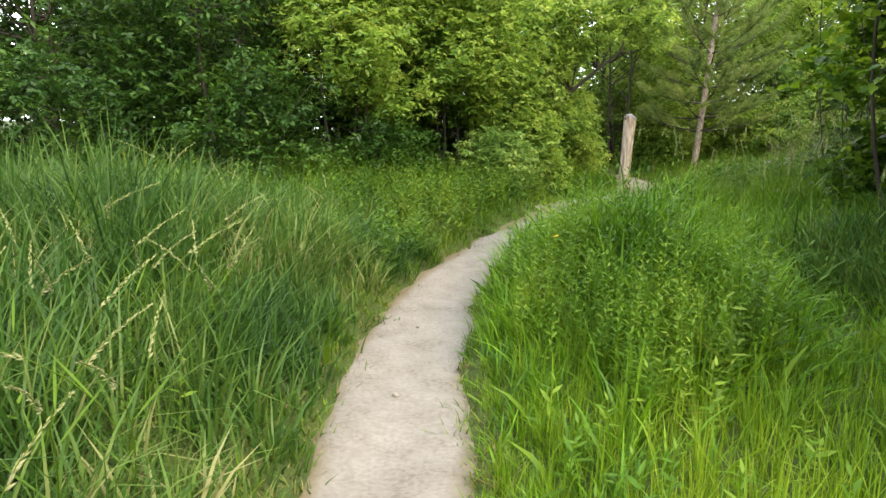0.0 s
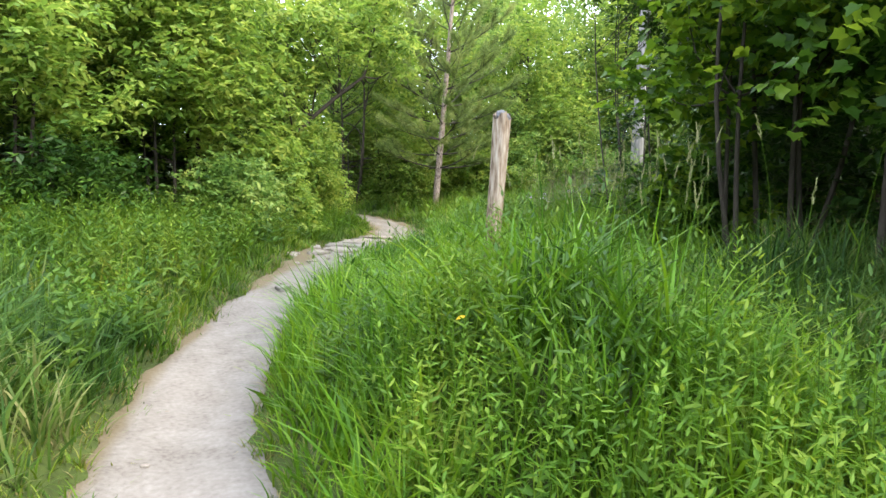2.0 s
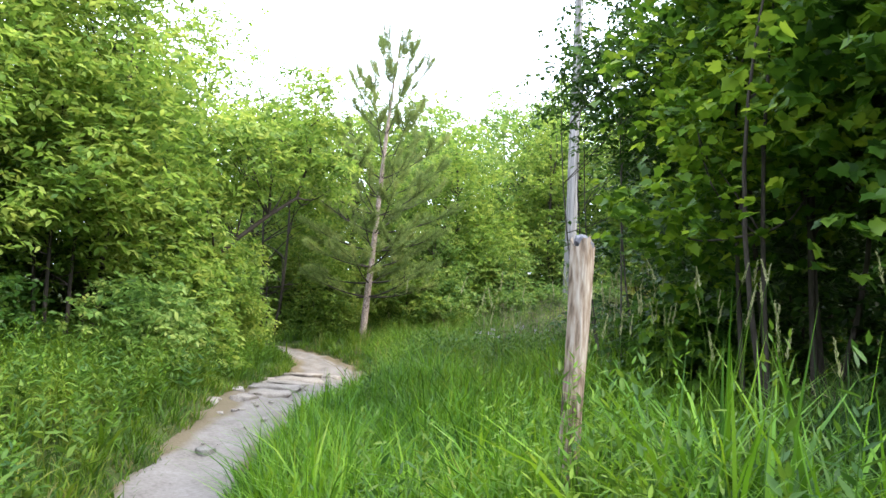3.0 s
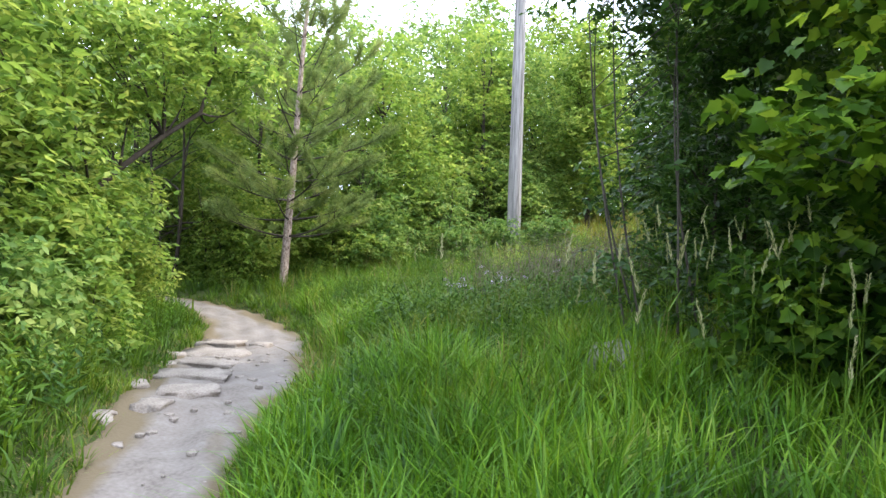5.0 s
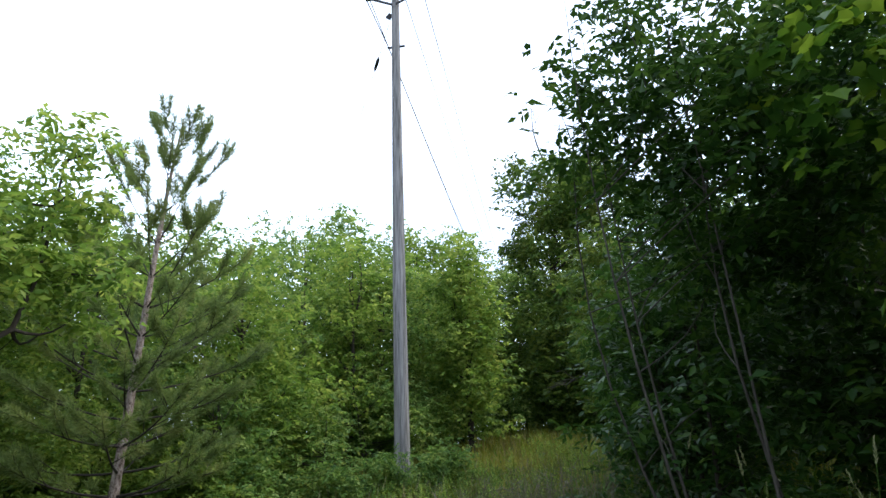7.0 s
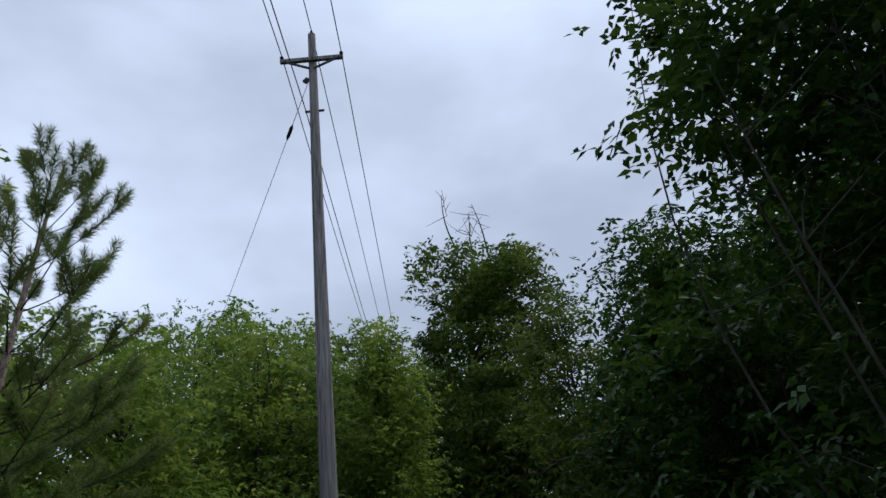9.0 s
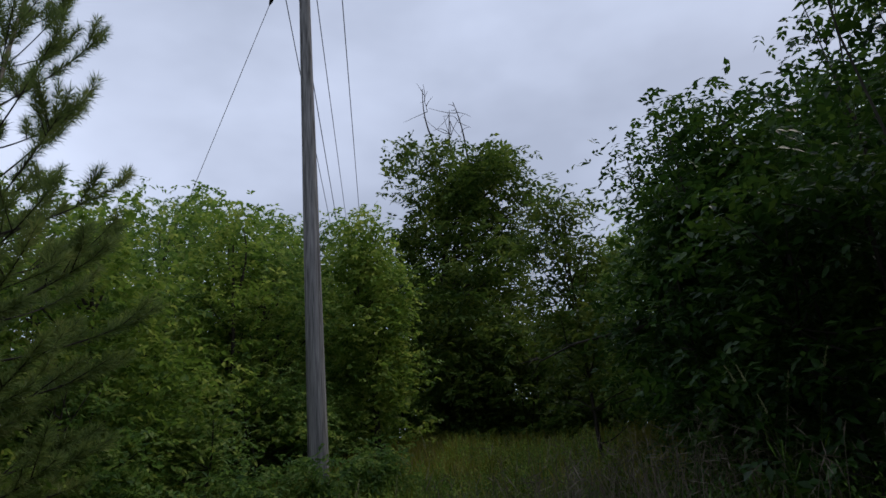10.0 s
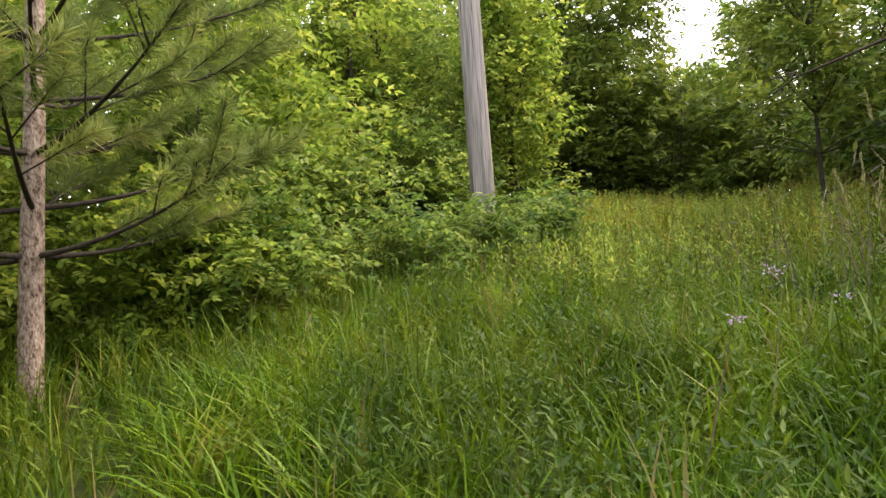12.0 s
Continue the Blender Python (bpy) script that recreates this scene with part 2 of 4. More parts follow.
def land(x, y):
    """Height of the ground."""
    x, y = np.asarray(x, float), np.asarray(y, float)
    r, l = side(x, y)
    z = trail_z(np.clip(y, -6, 40))
    rise = np.clip(r, 0, 15) * 0.165 * np.interp(y, [-4, 3, 8, 17], [0.35, 0.6, 0.85, 1.0])
    z = z + np.where(r > 0, rise + 0.05 * np.clip(r / 0.15, 0, 1), 0)
    z = z + np.where(l > 0, 0.13 * np.clip(l, 0, 4.5) + 0.06 * np.clip(l / 0.15, 0, 1), 0)
    z = z + 0.54 * np.exp(-(((x - 1.3) / 0.68) ** 2 + ((y - 4.75) / 1.15) ** 2)) * np.clip(r / 0.3, 0, 1)
    z = z + 0.30 * np.exp(-(((x + 2.0) / 1.3) ** 2 + ((y - 5.2) / 1.6) ** 2)) * np.clip(l / 0.3, 0, 1)
    out = np.clip(np.maximum(r, l) / 0.6, 0, 1)
    z = z + out * (0.05 * waves(x, y, 1.6) + 0.02 * waves(x, y, 5.0))
    return z - np.where((r < 0) & (l < 0), 0.05, 0.0)


def mound(x, y):
    """Under 1 on the weedy mound round the fence post."""
    return ((x - 1.2) / 0.92) ** 2 + ((y - 4.6) / 1.75) ** 2


# ---- mesh helpers ----
def fast_mesh(name, verts, tris, smooth=False):
    me = bpy.data.meshes.new(name)
    verts, tris = np.ascontiguousarray(verts, np.float32), np.ascontiguousarray(tris, np.int32)
    k = tris.shape[1]
    me.vertices.add(len(verts))
    me.vertices.foreach_set("co", verts.ravel())
    me.loops.add(tris.size)
    me.loops.foreach_set("vertex_index", tris.ravel())
    me.polygons.add(len(tris))
    me.polygons.foreach_set("loop_start", np.arange(len(tris), dtype=np.int32) * k)
    if smooth:
        me.polygons.foreach_set("use_smooth", np.ones(len(tris), bool))
    me.update(calc_edges=True)
    return me


def mesh_part(name, verts, faces, mat, parent=None, label="", smooth=False):
    me = fast_mesh(name, verts, faces, smooth)
    me.materials.append(mat)
    ob = new(name, me)
    if parent:
        ob.parent = parent
    return tagged(ob, label)


def part(name, bm, mat, parent=None, label="", smooth=True):
    me = bpy.data.meshes.new(name)
    bm.to_mesh(me)
    bm.free()
    if smooth:
        me.polygons.foreach_set("use_smooth", np.ones(len(me.polygons), bool))
    me.materials.append(mat)
    ob = new(name, me)
    if parent:
        ob.parent = parent
    return tagged(ob, label)


def thing(name, x, y, z, label, category, group="", kind=""):
    ob = new(name)
    ob.location = (x, y, z)
    return tagged(ob, label, category, group, kind)


def unit(v):
    return v / np.maximum(np.linalg.norm(v, axis=-1, keepdims=True), 1e-9)


def tube_arrays(points, radii, sides=7):
    """A tapering tube along points: verts and quads."""
    p, r = np.asarray(points, float), np.asarray(radii, float)
    t = unit(np.gradient(p, axis=0))
    ref = np.array([0.0, 0.0, 1.0]) if abs(t[0][2]) < 0.9 else np.array([1.0, 0.0, 0.0])
    a = unit(np.cross(t, ref))
    b = np.cross(t, a)
    an = np.arange(sides) * 2 * np.pi / sides
    v = p[:, None] + r[:, None, None] * (np.cos(an)[None, :, None] * a[:, None] + np.sin(an)[None, :, None] * b[:, None])
    i, j = np.meshgrid(np.arange(len(p) - 1), np.arange(sides), indexing="ij")
    q = np.stack([i * sides + j, i * sides + (j + 1) % sides, (i + 1) * sides + (j + 1) % sides, (i + 1) * sides + j], -1).reshape(-1, 4)
    return v.reshape(-1, 3), q


def joined(pieces):
    vs, fs, n = [], [], 0
    for v, f in pieces:
        vs.append(v)
        fs.append(f + n)
        n += len(v)
    return np.concatenate(vs), np.concatenate(fs)


DIAMOND = np.array([(0, 0), (.5, .42), (0, 1), (-.5, .42)])
OVAL = np.array([(0, 0), (.40, .22), (.48, .52), (0, 1), (-.48, .52), (-.40, .22)])
LOBED = np.array([(0, 0), (.30, -.08), (.52, .10), (.45, .28), (.60, .50), (.33, .60), (0, 1), (-.33, .60), (-.60, .50), (-.45, .28), (-.52, .10), (-.30, -.08)])


def leaf_arrays(pos, axis, normal, length, width, outline, fold=0.25):
    """Many leaves, each a fan folded along its midrib."""
    d = unit(axis)
    s = unit(np.cross(d, normal))
    nrm = np.cross(s, d)
    u, v = outline[:, 0], outline[:, 1]
    length, width = np.broadcast_to(length, len(pos)), np.broadcast_to(width, len(pos))
    verts = (pos[:, None] + (v[None] * length[:, None])[..., None] * d[:, None] + (u[None] * width[:, None])[..., None] * s[:, None]
             + ((np.abs(u)[None] * fold - 0.18 * v[None] ** 2) * width[:, None])[..., None] * nrm[:, None])
    k = len(u)
    fan = np.array([(0, i, i + 1) for i in range(1, k - 1)])
    tris = (np.arange(len(pos))[:, None, None] * k + fan[None]).reshape(-1, 3)
    return verts.reshape(-1, 3), tris


def spray_arrays(rng, centres, length, outline, leaflets, width=0.42, droop=0.35, rise=0.6):
    """Twig sprays: leaflets set in pairs along a short drooping axis."""
    n = len(centres)
    az = rng.uniform(0, 2 * np.pi, n)
    ax = unit(np.stack([np.cos(az), np.sin(az), rng.normal(-droop, 0.35, n)], -1))
    up = unit(np.stack([rng.normal(0, 0.45, n), rng.normal(0, 0.45, n), np.full(n, rise + 0.4)], -1))
    sd = unit(np.cross(ax, up))
    out = []
    for j in range(leaflets):
        along = (j // 2 + 0.2) * 0.55 * length
        sign = 1 if j % 2 else -1
        last = j == leaflets - 1
        d = ax * (1.0 if last else 0.55) + sd * (0 if last else sign * 0.8) + rng.normal(0, 0.22, (n, 3))
        ln = length * rng.uniform(0.7, 1.15, n)
        out.append(leaf_arrays(centres + ax * along, d, up + rng.normal(0, 0.3, (n, 3)), ln, ln * width, outline))
    return joined(out)


def crown_points(rng, lobes, n_clusters, per, spread):
    """Points for sprays: clumps near the shells of several rounded lobes (x, y, z, rx, ry, rz)."""
    lobes = np.asarray(lobes, float)
    vol = lobes[:, 3] * lobes[:, 4] * lobes[:, 5]
    pick = rng.choice(len(lobes), n_clusters, p=vol / vol.sum())
    d = unit(rng.normal(0, 1, (n_clusters, 3)))
    rad = rng.uniform(0.35, 1.0, n_clusters) ** 0.5
    c = lobes[pick, :3] + d * rad[:, None] * lobes[pick, 3:6]
    pts = c[:, None] + np.clip(rng.normal(0, 1, (n_clusters, per, 3)), -1.7, 1.7) * np.array([spread, spread, spread * 0.6])
    return c, pts.reshape(-1, 3)


def bent(a, b, rng, bow=0.12, n=6):
    a, b = np.asarray(a, float), np.asarray(b, float)
    s = np.linspace(0, 1, n)[:, None]
    ln = np.linalg.norm(b - a)
    off = rng.normal(0, bow * ln, 3)
    return a + (b - a) * s + np.sin(np.pi * s) * off


# ---- ground and trail ----
def graded(fine_lo, fine_hi, step, far):
    mid = list(np.arange(fine_lo, fine_hi, step))
    lo, hi, s = [], [], step
    a, b = fine_lo, fine_hi
    while a > -far or b < far:
        s *= 1.25
        a, b = a - s, b + s
        lo.append(a)
        hi.append(b)
    return np.array(lo[::-1] + mid + hi)


gx, gy = graded(-4, 9, 0.14, 900), graded(-3, 22, 0.16, 900)
GX, GY = np.meshgrid(gx, gy, indexing="ij")
gv = np.stack([GX, GY, land(GX, GY)], -1).reshape(-1, 3)
ii, jj = np.meshgrid(np.arange(len(gx) - 1), np.arange(len(gy) - 1), indexing="ij")
gf = np.stack([ii * len(gy) + jj, (ii + 1) * len(gy) + jj, (ii + 1) * len(gy) + jj + 1, ii * len(gy) + jj + 1], -1).reshape(-1, 4)
tagged(mesh_part("ground", gv, gf, M_GROUND, smooth=True), "mossy dark soil under the meadow grass", "ground", kind="structure")

ty, tu = np.arange(-8, 30, 0.07), np.linspace(-1, 1, 27)
TY, TU = np.meshgrid(ty, tu, indexing="ij")
TX = trail_x(TY) + TU * (trail_half(TY) + 0.16) * np.sqrt(1 + np.gradient(trail_x(TY), axis=0) ** 2 / 0.07 ** 2)
tw = 0.012 * waves(TX, TY, 4.3) + 0.003 * waves(TX, TY, 13, 3) - 0.02 * np.exp(-(TU / 0.35) ** 2) - 0.05 * np.clip(np.abs(TU) - 0.78, 0, 1)
rut = np.where(TY > 10, 0.03 * waves(TX * 1.4, TY, 7, 5), 0)
TZ = trail_z(TY) + tw + rut + 0.012
nt = len(tu)
ii, jj = np.meshgrid(np.arange(len(ty) - 1), np.arange(nt - 1), indexing="ij")
tf = np.stack([ii * nt + jj, ii * nt + jj + 1, (ii + 1) * nt + jj + 1, (ii + 1) * nt + jj], -1).reshape(-1, 4)
trail = tagged(mesh_part("path", np.stack([TX, TY, TZ], -1).reshape(-1, 3), tf[:, ::-1], M_SAND, smooth=True), "narrow trodden footpath of pale sandy clay", "path", kind="structure")
verge = trail.data.attributes.new("verge", "FLOAT", "POINT")
verge.data.foreach_set("value", np.ascontiguousarray(np.clip(np.abs(TU) / 0.80 + 0.06 * waves(TX, TY, 5, 9), 0, 1.4).ravel(), np.float32))


# ---- trees ----
def tree(name, x, y, height, radius, base, seed, mat, label, category="tree", leaf=0.10, clusters=150, per=14, outline=DIAMOND, leaflets=5,
         spread=0.3, lean=(0, 0), trunk_r=0.09, lobes=None, stems=1, width=0.42, group="", limbs=26):
    rng = np.random.default_rng(seed)
    z0 = float(land(x, y))
    th = thing(name, x, y, z0 - 0.03, label, category, group)
    if lobes is None:
        lobes = [(lean[0] * 0.5, lean[1] * 0.5, base + (height - base) * 0.48, radius * 0.72, radius * 0.72, (height - base) * 0.46)]
        for k in range(11):
            a, f = rng.uniform(0, 6.28), (k + 0.6) / 11 * 0.95
            rr = radius * (0.75 if f < 0.6 else 0.45) * rng.uniform(0.6, 1.1)
            s = radius * rng.uniform(0.35, 0.6)
            lobes.append((math.cos(a) * rr + lean[0] * f, math.sin(a) * rr + lean[1] * f, base + (height - base) * f * 0.95, s, s, s * rng.uniform(0.7, 1.1)))
        lobes.append((lean[0], lean[1], height - radius * 0.4, radius * 0.4, radius * 0.4, radius * 0.5))
    c, pts = crown_points(rng, lobes, clusters, per, spread)
    pts[:, 2] = np.maximum(pts[:, 2], 0.12)
    r, l = side(pts[:, 0] + x, pts[:, 1] + y)      # nothing hangs over the walked strip
    clear = np.interp(pts[:, 2], [0, 2.6, 3.6], [0.25, 0.9, 0.0])
    pts = pts[np.maximum(r - 0.45, l) > clear]
    wood = []
    for s in range(stems):
        a = rng.uniform(0, 6.28)
        off = 0 if stems == 1 else rng.uniform(0.1, 0.5)
        off = min(off, radius * 0.3)
        foot = np.array([math.cos(a) * off, math.sin(a) * off, 0])
        top = np.array([lean[0] + math.cos(a) * off * 1.8, lean[1] + math.sin(a) * off * 1.8, height * (0.86 if height > 2 else 0.6)])
        line = bent(foot, top, rng, 0.035, 9)
        wood.append(tube_arrays(line, np.linspace(trunk_r, trunk_r * 0.2, 9), 8))
        for k in rng.choice(len(c), min(limbs // stems, len(c)), replace=False):
            near = line[np.argmin(np.abs(line[:, 2] - c[k][2] * 0.72))]
            rr, ll = side(c[k][0] + x, c[k][1] + y)
            if max(rr, ll) < 0.9:
                continue
            ln = np.linalg.norm(c[k] - near)
            wood.append(tube_arrays(bent(near, c[k], rng, 0.08, 6), np.linspace(min(trunk_r * 0.45, 0.012 + 0.012 * ln), 0.004, 6), 5))
    v, f = joined(wood)
    mesh_part("trunk", v, f, M_BARK, th, smooth=True)
    v, f = spray_arrays(rng, pts, leaf, outline, leaflets, width)
    mesh_part("crown", v, f, mat, th)
    return th


# back row behind the pine and the pole
BACK = [(5.2, 22.5, 7.7, 2.3, M_MID), (8.6, 22.6, 6.2, 2.3, M_YELLOWGREEN), (10.9, 20.6, 6.0, 2.0, M_YELLOWGREEN), (14.4, 20.2, 6.7, 2.0, M_YELLOWGREEN), (16.7, 17.9, 6.3, 1.1, M_YELLOWGREEN), (16.4, 20.8, 7.0, 2.2, M_MID),
        (18.6, 21.4, 6.7, 2.2, M_YELLOWGREEN), (12.6, 23.8, 6.7, 2.6, M_MID), (16.6, 24.4, 7.9, 2.6, M_MID), (21.0, 21.0, 6.0, 2.0, M_YELLOWGREEN), (1.2, 23.0, 8.4, 2.6, M_MID), (7.2, 24.6, 6.8, 2.4, M_YELLOWGREEN)]
for i, (x, y, h, r, m) in enumerate(BACK):
    tree("tree", x, y, h, r, 0.5, 100 + i, m, "leafy young ash with light green crown behind the meadow", leaf=0.14, clusters=310, per=12, width=0.52, leaflets=4, group="trees behind the meadow", spread=0.30)
# shrubs left of x = 9 take the paler leaf colour to look lit
for i, (x, y, h, r) in enumerate([(9.6, 19.6, 3.0, 1.4), (11.6, 19.2, 2.2, 1.2), (14.2, 19.0, 2.4, 1.3), (16.4, 19.3, 2.8, 1.4), (18.9, 19.8, 3.2, 1.5), (21.2, 19.2, 2.4, 1.4), (7.6, 20.6, 2.4, 1.4), (5.4, 20.8, 2.4, 1.4), (1.9, 19.3, 2.6, 1.4), (6.6, 19.9, 1.9, 1.1), (3.0, 18.4, 2.8, 1.1), (6.3, 20.2, 2.4, 0.9), (4.2, 22.4, 3.0, 1.4), (3.0, 16.9, 1.7, 0.9), (8.7, 18.9, 1.5, 1.0)]):
    tree("shrub", x, y, h, r, 0.1, 140 + i, M_YELLOWGREEN if x < 9 else M_MID, "dense green shrub at the foot of the trees", "shrub", leaf=0.10, clusters=165, per=12, width=0.5, trunk_r=0.03, stems=3, spread=0.22, group="shrubs behind the meadow", limbs=12)

for i, (x, y, h, r) in enumerate([(16.0, 30.0, 8.8, 2.6), (18.4, 28.2, 9.1, 2.3), (20.3, 26.3, 9.7, 2.3), (22.0, 24.2, 9.0, 2.1), (23.3, 22.3, 8.6, 2.0), (12.6, 30.5, 8.2, 2.6)]):
    tree("tree", x, y, h, r, 1.0, 620 + i, M_MID if i % 3 else M_YELLOWGREEN, "tall leafy ash standing over the trees behind the meadow", leaf=0.21, clusters=200, per=12, width=0.52, leaflets=4, trunk_r=0.13, group="skyline trees", spread=0.36)

# tall dark tree beyond the slope and its neighbours
tall = tree("tree", 24.0, 17.6, 11.2, 3.7, 1.6, 160, M_OLIVE, "tall dark tree with bare twigs at its top", leaf=0.22, clusters=560, per=12, width=0.5, trunk_r=0.2)
rng = np.random.default_rng(78)
for k in range(3):      # bare twigs stick out of the top
    a = np.array([-0.6 + k * 0.7, 0.3 - k * 0.4, 10.9])
    b = a + np.array([rng.normal(0, 0.5), rng.normal(0, 0.5), rng.uniform(2.0, 3.0)])
    tw = [tube_arrays(bent(a, b, rng, 0.06, 7), np.linspace(0.04, 0.012, 7), 5)]
    for q in range(7):
        p = a + (b - a) * rng.uniform(0.4, 0.98)
        tw.append(tube_arrays(bent(p, p + rng.normal(0, 0.45, 3) + [0, 0, 0.25], rng, 0.1, 5), np.linspace(0.016, 0.006, 5), 4))
    v, f = joined(tw)
    mesh_part("bare_twig", v, f, M_BARK, tall, "bare dead twig", smooth=True)
for i, (x, y, h, r, m) in enumerate([(27, 21, 9, 3.0, M_MID), (28.5, 14.8, 5.6, 2.6, M_MID), (24.5, 12.2, 6.4, 2.6, M_MID), (20.5, 10.2, 6.4, 2.4, M_MID), (17.5, 9.0, 5.5, 2.2, M_DARK), (14.0, 8.0, 5.5, 2.2, M_DARK)]):
    tree("tree", x, y, h, r, 0.4, 170 + i, m, "leafy green tree on the rise beyond the meadow", leaf=0.22, clusters=240, per=12, width=0.5, trunk_r=0.12, group="trees on the rise")

# left rows
LEFT = [(0.9, 15.4, 4.6, 1.4, M_MID, 0.4), (0.4, 13.8, 6.2, 2.0, M_YELLOWGREEN, 1.5), (-1.8, 13.3, 6.0, 2.3, M_YELLOWGREEN, 1.0), (-4.2, 12.6, 6.0, 2.4, M_DARK, 0.3), (-6.8, 11.6, 6.0, 2.4, M_DARK, 0.3),
        (-9.0, 9.6, 6.0, 2.4, M_DARK, 0.3), (-0.6, 16.8, 7.5, 2.6, M_MID, 0.4), (-5.0, 16.2, 8.3, 2.8, M_DARK, 0.4), (5.6, 20.9, 6.2, 1.4, M_YELLOWGREEN, 0.6), (2.3, 17.8, 6.3, 1.8, M_YELLOWGREEN, 0.4), (-10.8, 6.6, 6.0, 2.4, M_DARK, 0.3), (-8.4, 14.6, 7.8, 2.8, M_DARK, 0.2), (-2.6, 19.5, 8.6, 2.8, M_MID, 0.2), (-11.5, 11.0, 6.5, 2.6, M_DARK, 0.2), (-6.4, 19.0, 9.5, 3.0, M_DARK, 0.2), (-10.5, 17.4, 9.0, 3.0, M_DARK, 0.2), (-13.6, 14.0, 8.5, 3.0, M_DARK, 0.2), (-1.0, 23.0, 9.6, 3.0, M_MID, 0.2)]
for i, (x, y, h, r, m, b) in enumerate(LEFT):
    tree("tree", x, y, h, r, b, 200 + i, m, "dense box elder with yellow-green leaves beside the path" if m is M_YELLOWGREEN else "dense dark green tree at the meadow's edge", leaf=0.135, leaflets=4, clusters=330 if y < 16 and x > -8 else 170, per=13, width=0.46, trunk_r=0.05, group="trees along the meadow's edge", stems=2)
# M_DARK bushes: shade of the hollows below the crowns put into leaf colour
for i, (x, y, h, r, m) in enumerate([(-3.0, 10.2, 1.7, 1.2, M_DARK), (-5.4, 9.0, 1.8, 1.3, M_DARK), (-1.0, 11.4, 0.9, 1.0, M_DARK), (1.0, 12.4, 1.0, 0.9, M_MID), (-7.4, 7.4, 1.9, 1.3, M_DARK), (1.8, 13.6, 1.5, 0.9, M_YELLOWGREEN)]):
    tree("shrub", x, y, h, r, 0.05, 230 + i, m, "low bramble bush before the trees", "shrub", leaf=0.10, clusters=110, per=12, width=0.5, trunk_r=0.012, stems=4, spread=0.2, group="low bushes", limbs=12)

for i, (x, y, h, r, m) in enumerate([(11.5, 16.7, 1.0, 0.7, M_MID), (10.6, 17.4, 1.1, 0.8, M_MID), (13.0, 16.3, 0.9, 0.7, M_MID), (9.2, 18.3, 1.3, 0.9, M_MID)]):
    tree("shrub", x, y, h, r, 0.05, 245 + i, m, "low leafy bush at the foot of the pole", "shrub", leaf=0.10, clusters=60, per=12, width=0.5, trunk_r=0.012, stems=3, spread=0.18, group="bushes at the pole", limbs=10)

def leaning_elder(x, y):
    """A box elder whose dark trunk leans out towards the path before it turns up."""
    rng = np.random.default_rng(251)
    z0 = float(land(x, y))
    th = thing("tree", x, y, z0 - 0.03, "box elder leaning towards the path on a dark crooked trunk", "tree")
    line = np.array([(0, 0, 0), (0.25, 0, 0.9), (0.6, -0.05, 1.6), (0.95, -0.1, 2.0), (1.5, -0.1, 2.5), (2.0, -0.1, 2.9), (2.2, -0.05, 3.6), (2.3, 0.1, 4.4), (2.35, 0.15, 5.0)])
    wood = [tube_arrays(line, np.linspace(0.058, 0.012, len(line)), 8)]
    lobes = [(2.2, 0.1, 3.9, 0.8, 0.8, 0.6), (2.35, 0.15, 4.9, 0.45, 0.45, 0.75), (2.0, -0.1, 5.1, 0.35, 0.35, 0.45), (1.3, -0.2, 3.6, 0.9, 0.8, 0.7), (0.6, -0.2, 3.4, 0.9, 0.9, 0.9), (2.9, 0.3, 3.5, 0.55, 0.6, 0.45), (1.2, -0.2, 4.4, 0.6, 0.6, 0.5), (-0.2, -0.4, 2.6, 0.8, 0.8, 0.8), (0.9, -0.5, 1.6, 0.5, 0.5, 0.4)]
    c, pts = crown_points(rng, lobes, 190, 12, 0.2)
    pts = pts[pts[:, 2] > 1.1]
    for k in rng.choice(len(c), 34, replace=False):
        if c[k][2] < 1.5:
            continue
        near = line[2 + np.argmin(np.linalg.norm(line[2:] - c[k] + [0.2, 0, 0.3], axis=1))]
        wood.append(tube_arrays(bent(near, c[k], rng, 0.07, 6), np.linspace(0.022, 0.004, 6), 5))
    v, f = joined(wood)
    mesh_part("trunk", v, f, M_BARK, th, "dark crooked trunk", smooth=True)
    v, f = spray_arrays(rng, pts, 0.13, DIAMOND, 5, 0.46)
    mesh_part("crown", v, f, M_YELLOWGREEN, th)


leaning_elder(1.9, 15.5)
for i, (x, y, h, r) in enumerate([(0.1, 12.9, 3.9, 1.3), (-1.7, 12.2, 3.7, 1.3)]):
    tree("tree", x, y, h, r, 1.3, 650 + i, M_YELLOWGREEN, "young box elder with bright drooping leaves over the bank", leaf=0.13, clusters=150, per=12, width=0.46, trunk_r=0.03, stems=3, spread=0.24, group="trees along the meadow's edge", limbs=14)

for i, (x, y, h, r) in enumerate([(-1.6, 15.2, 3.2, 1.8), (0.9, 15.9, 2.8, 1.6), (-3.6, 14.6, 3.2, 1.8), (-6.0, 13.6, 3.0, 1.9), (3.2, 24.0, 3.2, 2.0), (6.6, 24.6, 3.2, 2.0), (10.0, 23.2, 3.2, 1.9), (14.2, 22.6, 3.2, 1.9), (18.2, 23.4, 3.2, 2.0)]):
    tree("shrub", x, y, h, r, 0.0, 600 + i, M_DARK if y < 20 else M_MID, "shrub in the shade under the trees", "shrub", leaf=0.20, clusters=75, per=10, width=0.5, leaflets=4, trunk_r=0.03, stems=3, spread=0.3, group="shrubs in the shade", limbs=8)

